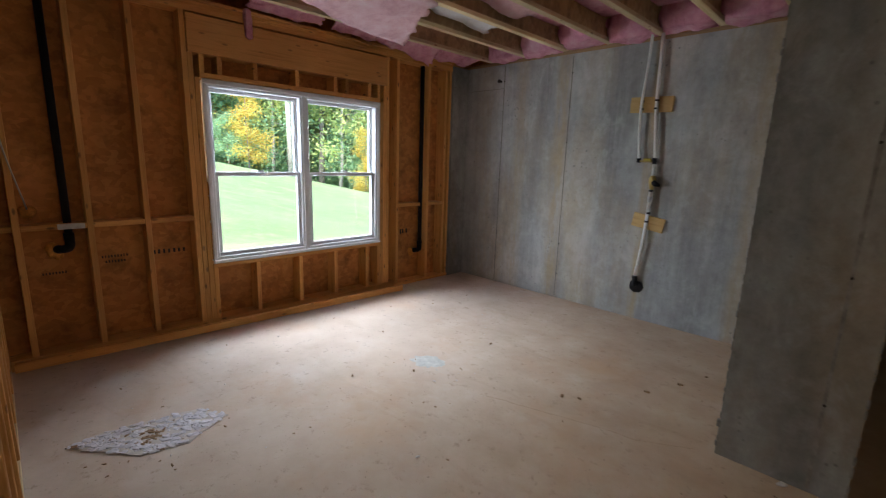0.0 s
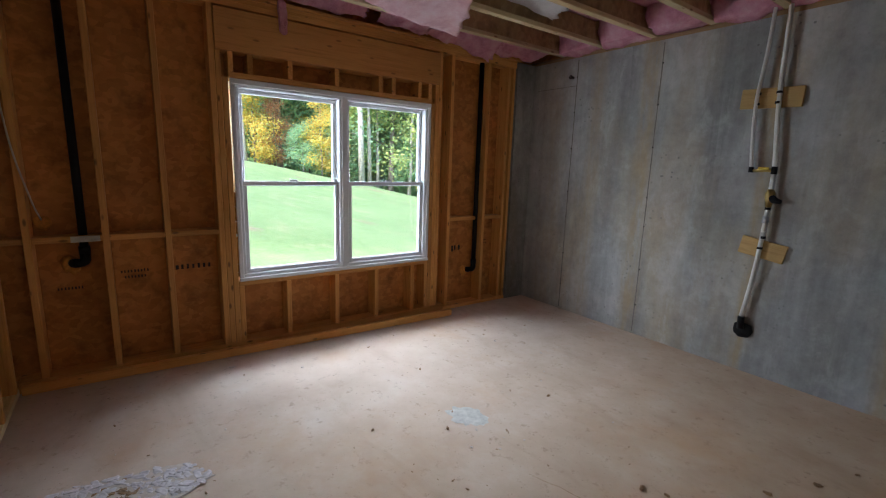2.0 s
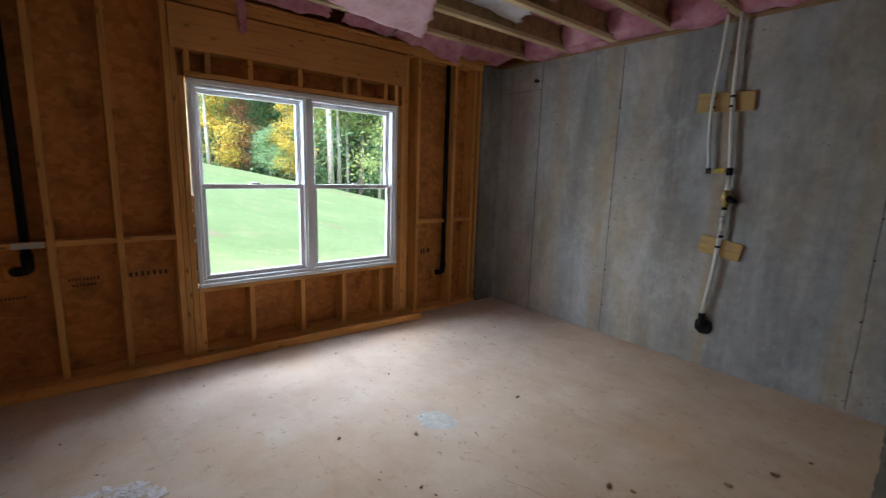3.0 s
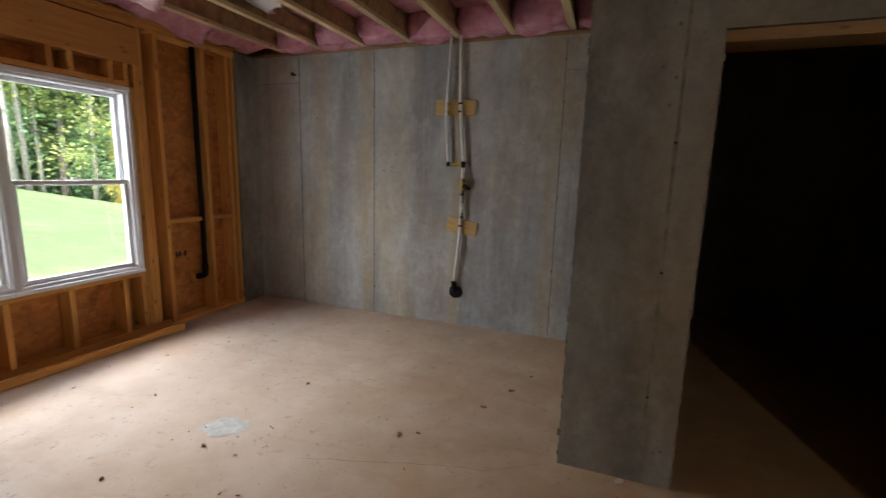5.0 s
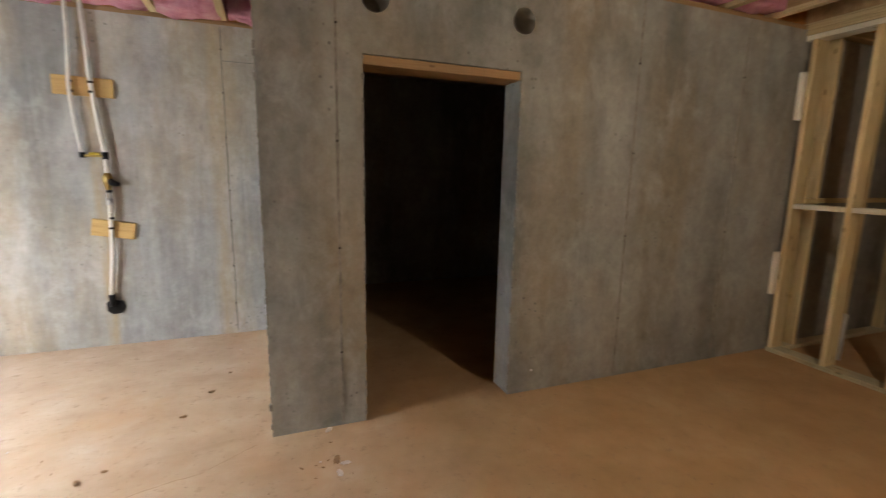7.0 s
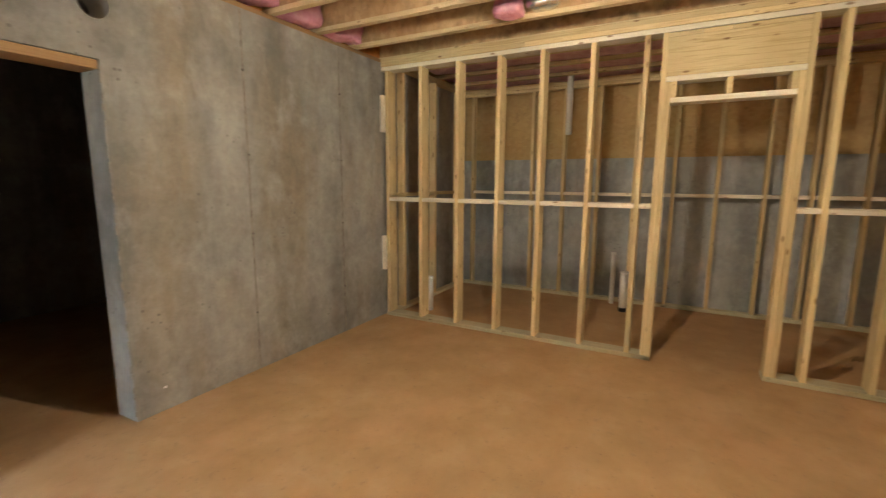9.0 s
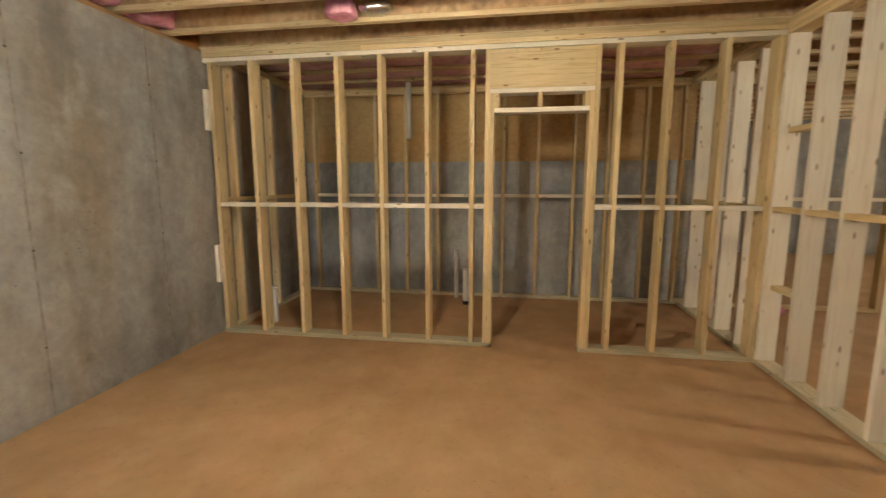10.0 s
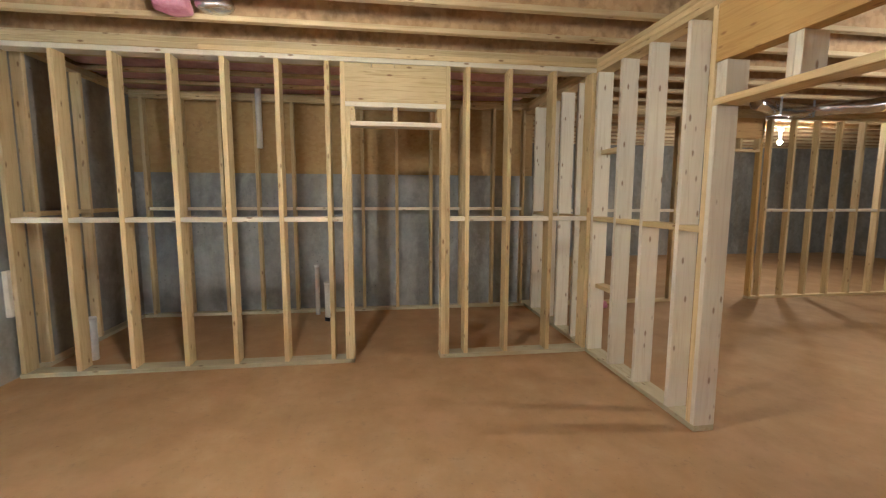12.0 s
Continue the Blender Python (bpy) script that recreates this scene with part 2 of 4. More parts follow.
FOAM = plain("orange_foam", (0.62, 0.27, 0.05), 0.9, 0, 0.25, 60, 0.6)
YELLOW = plain("yellow_handle", (0.62, 0.48, 0.05), 0.5)
FIN = plain("rough_concrete_ridge", (0.24, 0.22, 0.195), 0.9, 0, 0.35, 18, 0.5)
SEAM = plain("dark_pour_seam", (0.19, 0.17, 0.145), 0.9, 0, 0.4, 25, 0.4)
WIRE = plain("white_cable", (0.62, 0.58, 0.50), 0.5)
SPALL = plain("bare_pale_concrete", (0.70, 0.655, 0.675), 0.9, 0, 0.22, 22, 0.9)
BLUISH = plain("pale_blue_plaster_smear", (0.53, 0.515, 0.47), 0.85, 0, 0.22, 22, 0.3)
CHIP = plain("wood_chip_debris", (0.30, 0.18, 0.09), 0.9, 0, 0.4, 40)
PAPER = plain("pale_scrap", (0.60, 0.52, 0.46), 0.9, 0, 0.2, 30)


def pink_mat(name, lo, mid, hi):
    m, t, b = mat_new(name, 0.95)
    v = coords(t, (1, 1, 1), True)
    n = noisy(t, v, 6, 8, 0.7)
    t.links.new(ramp(t, n, [(0.3, lo), (0.5, mid), (0.72, hi)]), b.inputs["Base Color"])
    bump(t, b, noisy(t, v, 40, 8, 0.8), 0.8, 0.02)
    return m


PINK = pink_mat("pink_fibreglass", (0.50, 0.15, 0.21), (0.72, 0.32, 0.40), (0.82, 0.52, 0.58))
# paler copy of PINK: light on the loose and rear batts is in its colour
PINK_PALE = pink_mat("pale_pink_fibreglass", (0.62, 0.30, 0.34), (0.78, 0.47, 0.50), (0.86, 0.64, 0.66))
FACING = pink_mat("batt_facing", (0.58, 0.50, 0.50), (0.72, 0.66, 0.66), (0.80, 0.76, 0.77))

GLASS, gt, gb = mat_new("window_glass", 0.0)
gb.inputs["Transmission Weight"].default_value = 1.0
gb.inputs["IOR"].default_value = 1.45
gb.inputs["Base Color"].default_value = (0.97, 0.99, 0.98, 1)

BULB, bt, bb = mat_new("lit_bulb", 0.4)
bb.inputs["Emission Color"].default_value = (1.0, 0.86, 0.62, 1)
bb.inputs["Emission Strength"].default_value = 60


def grass_mat():
    m, t, b = mat_new("lawn", 0.9)
    v = coords(t)
    n = noisy(t, v, 0.35, 6, 0.6)
    col = ramp(t, n, [(0.3, (0.145, 0.23, 0.085)), (0.6, (0.195, 0.28, 0.12)), (0.8, (0.26, 0.30, 0.16))])
    dry = noisy(t, v, 1.3, 6, 0.7)
    col = mixc(t, ramp(t, dry, [(0.5, (0, 0, 0)), (0.7, (0.6, 0.6, 0.6))]), col, (0.30, 0.29, 0.17))
    d = noisy(t, v, 0.42, 5, 0.65)
    col = mixc(t, ramp(t, d, [(0.58, (0, 0, 0)), (0.66, (0.75, 0.75, 0.75))]), col, (0.24, 0.18, 0.12))
    # the worn bare spot below the house
    spot = t.nodes.new("ShaderNodeVectorMath")
    spot.operation = 'DISTANCE'
    flat = t.nodes.new("ShaderNodeMapping")
    flat.inputs["Location"].default_value = (7.75 * 0.8, -2.3 * 1.6, 0)
    flat.inputs["Scale"].default_value = (0.8, 1.6, 0)
    t.links.new(v, flat.inputs["Vector"])
    t.links.new(flat.outputs[0], spot.inputs[0])
    rough_edge = t.nodes.new("ShaderNodeMath")
    rough_edge.operation = 'MULTIPLY_ADD'
    t.links.new(noisy(t, v, 3.5, 6, 0.75), rough_edge.inputs[0])
    rough_edge.inputs[1].default_value = 1.5
    t.links.new(spot.outputs["Value"], rough_edge.inputs[2])
    col = mixc(t, ramp(t, rough_edge.outputs[0], [(0.75, (0.8, 0.8, 0.8)), (1.0, (0, 0, 0))]), col, (0.25, 0.19, 0.14))
    f = noisy(t, v, 25, 4)
    col = mixc(t, 0.5, col, ramp(t, f, [(0.3, (0.2, 0.2, 0.2)), (0.7, (0.8, 0.8, 0.8))]), 'SOFT_LIGHT')
    t.links.new(col, b.inputs["Base Color"])
    bump(t, b, f, 0.6, 0.04)
    return m


GRASS = grass_mat()


def leaf_mat(name, stops):
    m, t, b = mat_new(name, 0.7)
    g = t.nodes.new("ShaderNodeNewGeometry")
    t.links.new(ramp(t, g.outputs["Random Per Island"], stops), b.inputs["Base Color"])
    tr = t.nodes.new("ShaderNodeBsdfTranslucent")
    t.links.new(b.inputs["Base Color"].links[0].from_socket, tr.inputs["Color"])
    mx = t.nodes.new("ShaderNodeMixShader")
    mx.inputs[0].default_value = 0.5
    t.links.new(b.outputs[0], mx.inputs[1])
    t.links.new(tr.outputs[0], mx.inputs[2])
    t.links.new(mx.outputs[0], t.nodes["Material Output"].inputs["Surface"])
    return m


# pale bluish greens: haze and overexposure are put into these two leaf colours
LEAF_GREEN = leaf_mat("green_leaves", [(0.0, (0.20, 0.37, 0.22)), (0.5, (0.30, 0.50, 0.30)), (1.0, (0.46, 0.58, 0.30))])
LEAF_FAR = leaf_mat("distant_leaves", [(0.0, (0.24, 0.39, 0.27)), (0.7, (0.34, 0.50, 0.34)), (0.9, (0.52, 0.54, 0.27)), (1.0, (0.60, 0.52, 0.20))])
LEAF_GOLD = leaf_mat("golden_leaves", [(0.0, (0.62, 0.38, 0.09)), (0.35, (0.72, 0.52, 0.10)), (0.7, (0.74, 0.62, 0.15)), (1.0, (0.46, 0.54, 0.18))])
LEAF_LIME = leaf_mat("yellow_green_leaves", [(0.0, (0.28, 0.42, 0.17)), (0.5, (0.42, 0.52, 0.20)), (1.0, (0.60, 0.60, 0.22))])
LEAF_RUST = leaf_mat("rusty_leaves", [(0.0, (0.34, 0.15, 0.10)), (0.6, (0.46, 0.24, 0.14)), (1.0, (0.55, 0.36, 0.16))])
BARK = plain("bark", (0.20, 0.17, 0.15), 0.95, 0, 0.5, 9, 0.8)
BARK_PALE = plain("pale_bark", (0.40, 0.37, 0.33), 0.9, 0, 0.4, 9, 0.6)


# ---- building helpers ----
def mesh_of(name, bm, mat):
    me = bpy.data.meshes.new(name)
    bm.normal_update()
    bm.to_mesh(me)
    bm.free()
    me.materials.append(mat)
    return me


def part(name, bm, material, parent=None, label="", m=None):
    """Links a bmesh, or a ready mesh, as one object. m: its pose in the world."""
    me = bm if isinstance(bm, bpy.types.Mesh) else mesh_of(name, bm, material)
    ob = new(name, me)
    mw = m if m is not None else Matrix()
    if parent is not None:
        ob.parent = parent
        up = parent.matrix_basis.copy()
        if parent.parent is not None:
            up = parent.parent.matrix_basis @ up
        ob.matrix_basis = up.inverted() @ mw
    else:
        ob.matrix_basis = mw
    if label:
        ob["label"] = label
    return ob


def thing(name, label, category, at=(0, 0, 0), group="", kind=""):
    ob = new(name)
    ob.empty_display_size = 0.1
    ob.matrix_basis = Matrix.Translation(at)
    return tagged(ob, label, category, group, kind)


def box_bm(a, b, bev=0.0, bm=None):
    bm = bm or bmesh.new()
    a, b = Vector(a), Vector(b)
    m = Matrix.Translation((a + b) / 2) @ Matrix.Diagonal((*(b - a), 1))
    out = bmesh.ops.create_cube(bm, size=1, matrix=m)
    if bev:
        es = list({e for v in out["verts"] for e in v.link_edges})
        bmesh.ops.bevel(bm, geom=es, offset=bev, segments=1, affect='EDGES')
    return bm


BOARDS = {}


def board(name, a, b, parent=None, mat=None, label="", tilt=None, bev=0.003):
    """A length of lumber between two corners; its grain runs along its longest side. tilt: a turn about its middle."""
    mat = mat or PINE
    a, b = Vector(a), Vector(b)
    d = [abs(q - p) for p, q in zip(a, b)]
    long = max(range(3), key=lambda i: d[i])
    if long == 0:
        rot, dims = Euler((0, math.pi / 2, 0)).to_matrix().to_4x4(), (d[2], d[1], d[0])
    elif long == 1:
        rot, dims = Euler((math.pi / 2, 0, 0)).to_matrix().to_4x4(), (d[0], d[2], d[1])
    else:
        rot, dims = Matrix(), (d[0], d[1], d[2])
    key = (*[round(x, 4) for x in dims], mat.name)
    if key not in BOARDS:
        BOARDS[key] = mesh_of("board", box_bm([-x / 2 for x in dims], [x / 2 for x in dims], min(bev, min(dims) * 0.3)), mat)
    m = Matrix.Translation((a + b) / 2) @ (tilt or Matrix()) @ rot
    return part(name, BOARDS[key], mat, parent, label, m)


def tube_bm(points, radius, sides=12, bm=None, caps=True):
    """A round tube along a line of points."""
    bm = bm or bmesh.new()
    pts = [Vector(p) for p in points]
    rads = radius if isinstance(radius, (list, tuple)) else [radius] * len(pts)
    rings = []
    ref = Vector((0.31, 0.87, 0.13)).normalized()
    for i, p in enumerate(pts):
        d = (pts[min(i + 1, len(pts) - 1)] - pts[max(i - 1, 0)]).normalized()
        u = d.cross(ref).normalized()
        w = d.cross(u)
        rings.append([bm.verts.new(p + rads[i] * (math.cos(k * math.tau / sides) * u + math.sin(k * math.tau / sides) * w)) for k in range(sides)])
    for r, s in zip(rings, rings[1:]):
        for k in range(sides):
            f = bm.faces.new((r[k], r[(k + 1) % sides], s[(k + 1) % sides], s[k]))
            f.smooth = True
    if caps:
        bm.faces.new(rings[0][::-1])
        bm.faces.new(rings[-1])
    return bm


def blob_bm(a, b, amp, cuts=10, scale=5.0, seed=0, round_=0.0):
    """A lumpy pillow that fills a box."""
    bm = bmesh.new()
    bmesh.ops.create_cube(bm, size=2)
    bmesh.ops.subdivide_edges(bm, edges=bm.edges[:], cuts=cuts, use_grid_fill=True)
    a, b = Vector(a), Vector(b)
    c, h = (a + b) / 2, (b - a) / 2
    for v in bm.verts:
        p = v.co.copy()
        n = p.normalized()
        q = p.lerp(n * 1.15, round_)
        w = Vector([c[i] + h[i] * q[i] for i in range(3)])
        w += n * amp * (noise.noise(w * scale + Vector((seed * 7.3, 0, 0))) + 0.5 * noise.noise(w * scale * 2.7 + Vector((0, seed * 3.1, 0))))
        v.co = w
    for f in bm.faces:
        f.smooth = True
    return bm


# ---- the large structure ----
JOIST_Z, SLAB_Z = 2.645, 2.965      # underside of the joists, underside of the subfloor
WALL_Z = 2.607                      # top of the poured walls
DOOR_Y, BACK_Y, STUD_X, SPLIT_Y = 2.69, 4.50, 3.48, -2.07


def structure(name, bm, mat, label):
    return tagged(part(name, bm, mat), label, kind="structure")


fbm = bmesh.new()
bmesh.ops.create_grid(fbm, x_segments=90, y_segments=100, size=1)
for v in fbm.verts:
    v.co = Vector((3.0 + v.co.x * 7.3, -3.2 + v.co.y * 9.4, 0))
    v.co.z = 0.0035 * noise.noise(v.co * 0.9) + 0.002 * noise.noise(v.co * 4)
structure("floor", fbm, FLOOR, "concrete basement slab covered with beige and orange clay dust")
structure("ground_slab", box_bm((-4.28, -12.4, -0.2), (10.2, 6.1, -0.012)), CONCRETE, "underside of the concrete slab")

structure("ceiling", box_bm((-4.2, -12.3, SLAB_Z), (10.1, 6.1, SLAB_Z + 0.02)), WEB, "strand board subfloor above the open joists")


def holed_wall(name, x0, x1, y0, y1, top, door, rounds, label):
    """A wall along x with one doorway (x0, x1, height) and round sleeves (x, z, radius) beside one another above it."""
    bm = bmesh.new()
    dx0, dx1, dz = door
    box_bm((x0, y0, 0), (dx0, y1, dz), bm=bm)
    box_bm((dx1, y0, 0), (x1, y1, dz), bm=bm)
    s = 0.10
    zc = rounds[0][1]
    box_bm((x0, y0, dz), (x1, y1, zc - s), bm=bm)
    box_bm((x0, y0, zc + s), (x1, y1, top), bm=bm)
    at = x0
    for x, z, r in rounds:
        if x - s > at + 1e-4:
            box_bm((at, y0, z - s), (x - s, y1, z + s), bm=bm)
        n = 32
        rows = []
        for y in (y0, y1):
            ring, edge = [], []
            for k in range(n):
                a = math.tau * k / n
                c, q = math.cos(a), math.sin(a)
                f = s / max(abs(c), abs(q))
                ring.append(bm.verts.new((x + r * c, y, z + r * q)))
                edge.append(bm.verts.new((x + f * c, y, z + f * q)))
            rows.append((ring, edge))
        for k in range(n):
            j = (k + 1) % n
            bm.faces.new((rows[0][0][k], rows[0][0][j], rows[0][1][j], rows[0][1][k]))
            bm.faces.new((rows[1][0][j], rows[1][0][k], rows[1][1][k], rows[1][1][j]))
            bm.faces.new((rows[0][0][j], rows[0][0][k], rows[1][0][k], rows[1][0][j]))
        at = x + s
    box_bm((at, y0, zc - s), (x1, y1, zc + s), bm=bm)
    bmesh.ops.remove_doubles(bm, verts=bm.verts[:], dist=1e-5)
    bmesh.ops.recalc_face_normals(bm, faces=bm.faces[:])
    return structure(name, bm, CONCRETE, label)


wall_door = holed_wall("wall_door", -0.505, 5.45, DOOR_Y, DOOR_Y + 0.2, WALL_Z, (0.018, 0.968, 2.068), [(0.085, 2.345, 0.075), (0.967, 2.345, 0.075)],
                       "poured concrete wall with a doorway and two round sleeves")
wall_north = structure("wall_north", box_bm((-4.28, BACK_Y, 0), (-0.26, BACK_Y + 0.22, WALL_Z)), CONCRETE_N, "stained grey poured concrete foundation wall")
wall_return = structure("wall_return", box_bm((-0.51, DOOR_Y + 0.2, 0), (-0.26, BACK_Y, WALL_Z)), CONCRETE, "end of the poured concrete wall")
structure("wall_corner", box_bm((-4.28, 4.225, 0), (-4.03, BACK_Y, WALL_Z)), CONCRETE, "short concrete return in the corner")
structure("wall_store_east", box_bm((3.2, DOOR_Y + 0.2, 0), (3.4, 6.1, WALL_Z)), CONCRETE, "concrete wall of the dark store")
structure("wall_store_north", box_bm((-0.51, 5.9, 0), (3.2, 6.1, WALL_Z)), CONCRETE, "concrete end wall of the dark store")
structure("wall_store_west", box_bm((-0.51, BACK_Y + 0.22, 0), (-0.26, 5.9, WALL_Z)), CONCRETE, "concrete side wall of the dark store")
structure("ceiling_store", box_bm((-0.26, DOOR_Y + 0.2, WALL_Z), (3.2, 5.9, WALL_Z + 0.15)), CONCRETE, "concrete lid of the dark store")
wall_rear = structure("wall_rear", box_bm((5.45, -2.21, 0), (5.7, DOOR_Y + 0.2, 1.722)), CONCRETE_PALE, "low grey concrete wall behind the framing")
structure("wall_rear_sheathing", box_bm((5.5, -2.21, 1.722), (5.53, DOOR_Y + 0.2, SLAB_Z)), OSB_TAN, "brown strand board above the low concrete wall")
structure("wall_east", box_bm((9.9, -12.4, 0), (10.1, -2.0, SLAB_Z)), CONCRETE, "far grey concrete wall")
structure("wall_east_return", box_bm((5.7, -2.21, 0), (9.9, -2.01, SLAB_Z)), CONCRETE, "concrete return wall")
structure("wall_south", box_bm((-4.2, -12.4, 0), (9.9, -12.2, SLAB_Z)), CONCRETE, "far concrete end wall")

# pour seams and tie marks on the concrete
def seam(parent, a, b, w, mat):
    """A slightly proud, broken ridge down a wall face that looks to -y."""
    bm = bmesh.new()
    z = a[2]
    k = 0
    while z < b[2]:
        h = 0.12 + 0.25 * abs(noise.noise((a[0] * 3, k * 1.7, 2.2)))
        ww = w * (0.6 + 0.8 * abs(noise.noise((a[0] * 5, k * 2.3, 8.1))))
        dd = 0.002 + 0.003 * abs(noise.noise((a[0], k * 3.1, 4.4)))
        off = 0.004 * noise.noise((a[0] * 2, k, 1.1))
        box_bm((a[0] - ww / 2 + off, a[1] - dd, z), (a[0] + ww / 2 + off, a[1] + 0.002, min(z + h, b[2])), bm=bm)
        z += h
        k += 1
    return part("seam", bm, mat, parent)


for x in (-3.46, -2.585, -0.79):
    seam(wall_north, (x, BACK_Y, 0.02), (x, BACK_Y, WALL_Z - 0.02), 0.011, SEAM)
for x in (-0.12, 1.855, 2.845):
    seam(wall_door, (x, DOOR_Y, 0.02), (x, DOOR_Y, 2.6), 0.018, FIN)
# tie holes are black discs on the face: each recess's dark is painted
TIE = mesh_of("tie_hole", tube_bm([(0, 0.002, 0), (0, -0.004, 0)], 0.007, 8), BLACK)
for x in (-3.46, -2.585, -0.79):
    for z in (0.28, 0.62, 1.02, 1.28, 1.72, 2.08, 2.42):
        part("tie_hole", TIE, BLACK, wall_north, "", Matrix.Translation((x + 0.012 * noise.noise((x, z, 1)), BACK_Y, z)))
for x in (-0.12, 1.855, 2.845):
    for z in (0.45, 1.05, 1.62, 2.2):
        part("tie_hole", TIE, BLACK, wall_door, "", Matrix.Translation((x + 0.012 * noise.noise((x, z, 1)), DOOR_Y, z)))
part("anchor_bolt", tube_bm([(-3.51, BACK_Y + 0.005, 2.42), (-3.51, BACK_Y - 0.03, 2.42), (-3.51, BACK_Y - 0.045, 2.42)], [0.012, 0.012, 0.022], 10), BLACK, wall_north, "black anchor bolt")
# the ragged arris of the doorway and the wall end
def ragged(parent, x, y, top, seed):
    bm = bmesh.new()
    z = 0.0
    k = 0
    while z < top:
        h = 0.02 + 0.07 * abs(noise.noise((seed, k * 1.31, 0.7)))
        d = 0.004 + 0.012 * abs(noise.noise((seed * 2, k * 2.13, 3.7)))
        if k % 3:
            box_bm((x - d, y - 0.004, z), (x + d * 0.4, y + d * 1.3, min(top, z + h)), 0.002, bm)
        z += h * 1.3
        k += 1
    return part("rough_edge", bm, FIN, parent)


ragged(wall_door, 0.02, DOOR_Y + 0.001, 2.06, 3.3)
ragged(wall_door, -0.503, DOOR_Y + 0.001, 2.6, 5.1)
ragged(wall_door, 0.968, DOOR_Y + 0.001, 2.06, 8.4)
for x in (0.085, 0.967):
    lining = tube_bm([(x, DOOR_Y - 0.004, 2.345), (x, DOOR_Y + 0.196, 2.345)], 0.0745, 32, caps=False)
    tube_bm([(x, DOOR_Y - 0.004, 2.345), (x, DOOR_Y + 0.196, 2.345)], 0.070, 32, lining, caps=False)
    bmesh.ops.recalc_face_normals(lining, faces=lining.faces[:])
    part("sleeve", lining, PIPE_GREY, wall_door, "pale grey plastic pipe sleeve through the wall")
# lift lines of the pour
for xa, xb, z in ((-3.98, -3.47, 2.335), (-0.79, -0.52, 2.33)):
    part("lift_line", box_bm((xa, BACK_Y - 0.002, z), (xb, BACK_Y + 0.002, z + 0.006)), FIN, wall_north)
part("spalled_spot", blob_bm((1.135, DOOR_Y - 0.002, 0.142), (1.158, DOOR_Y + 0.006, 0.16), 0.003, 4, 30, 3, 0.8), SPALL, wall_door, "small pale chip in the concrete")

# ---- sill plates on the poured walls ----
for nm, a, b in (("sill_plate", (-4.2, BACK_Y + 0.01, WALL_Z), (-0.4, BACK_Y + 0.15, JOIST_Z)), ("sill_plate", (-0.5, DOOR_Y + 0.01, WALL_Z), (5.4, DOOR_Y + 0.15, JOIST_Z))):
    tagged(board(nm, a, b, None, LINTEL), "treated wooden sill plate on the concrete wall", "sill plate", "sill plates")
structure("rim_north", box_bm((-4.2, BACK_Y + 0.1, JOIST_Z), (-0.4, BACK_Y + 0.13, SLAB_Z)), OSB, "rim board over the foundation wall")
# added box over the corner gap where outdoor light leaked in
structure("rim_corner", box_bm((-4.29, 4.45, WALL_Z), (-4.2, BACK_Y + 0.22, SLAB_Z + 0.02)), OSB, "rim piece added at the house corner to keep light out")
structure("rim_door", box_bm((-0.4, DOOR_Y + 0.1, JOIST_Z), (5.5, DOOR_Y + 0.13, SLAB_Z)), OSB, "rim board over the concrete wall")

# ---- window wall: sheathing with the opening ----
WX, SX = -4.04, -4.18               # stud face and sheathing face
WIN = (1.375, 3.125, 0.568, 2.072)
west = thing("wall_west", "wood-framed window wall with brown strand board sheathing", "wall", (WX, 2.2, 0), kind="structure")
for i, (a, b) in enumerate((((SX - 0.03, -12.3, 0), (SX, WIN[0], SLAB_Z)), ((SX - 0.03, WIN[1], 0), (SX, 4.45, SLAB_Z)),
                            ((SX - 0.03, WIN[0], 0), (SX, WIN[1], WIN[2])), ((SX - 0.03, WIN[0], WIN[3]), (SX, WIN[1], SLAB_Z)))):
    part("sheathing_panel", box_bm(a, b), OSB, west)
P, Q = 0.038, 0.076
board("bottom_plate", (SX, 0.06, 0), (WX, 3.335, Q), west, PINE_OLD)
board("bottom_plate", (SX, 3.335, 0), (WX, 4.22, P), west, PINE_OLD)
board("bottom_plate", (SX, -12.0, 0), (WX, 0.06, P), west, PINE_OLD)
for z in (2.545, 2.583):
    board("top_plate", (SX, -6.0, z), (WX, 4.22, z + P), west, PINE_OLD)
board("top_plate", (SX, 0.9, 2.621), (WX + 0.02, 4.3, JOIST_Z), west, PINE_OLD)
for y in (0.19, 0.575, 0.925):
    board("stud", (SX, y - P / 2, Q), (WX, y + P / 2, 2.545), west, PINE_OLD)
for y in (1.247, 1.286, 3.172, 3.211):
    board("stud", (SX, y, Q), (WX, y + P, 2.545 if y in (1.247, 3.211) else 2.25), west, PINE_OLD)
for y in (1.327, 3.131):
    board("jack_stud", (SX, y, Q), (WX, y + P, 2.075), west, PINE_OLD)
for y in (3.375, 3.845, 4.12, 4.19):
    board("stud", (SX, y - P / 2, P), (WX, y + P / 2, 2.545), west, PINE_OLD)
for k in range(1, 14):
    board("stud", (SX, -0.22 - k * 0.4064, P), (WX, -0.182 - k * 0.4064, 2.545), west, PINE_OLD)
board("header", (SX, 1.288, 2.25), (WX + 0.022, 3.208, 2.530), west, LVL_OLD, "wide laminated wooden window header")
board("rough_sill", (SX, 1.367, 0.528), (WX, 3.129, 0.566), west, PINE_OLD)
board("rough_head", (SX, 1.367, 2.075), (WX, 3.129, 2.113), west, PINE_OLD)
for y in (1.367, 1.50, 1.79, 2.17, 2.57, 2.70, 2.975, 3.091):
    board("cripple", (SX, y, 2.113), (WX, y + P, 2.25), west, PINE_OLD)
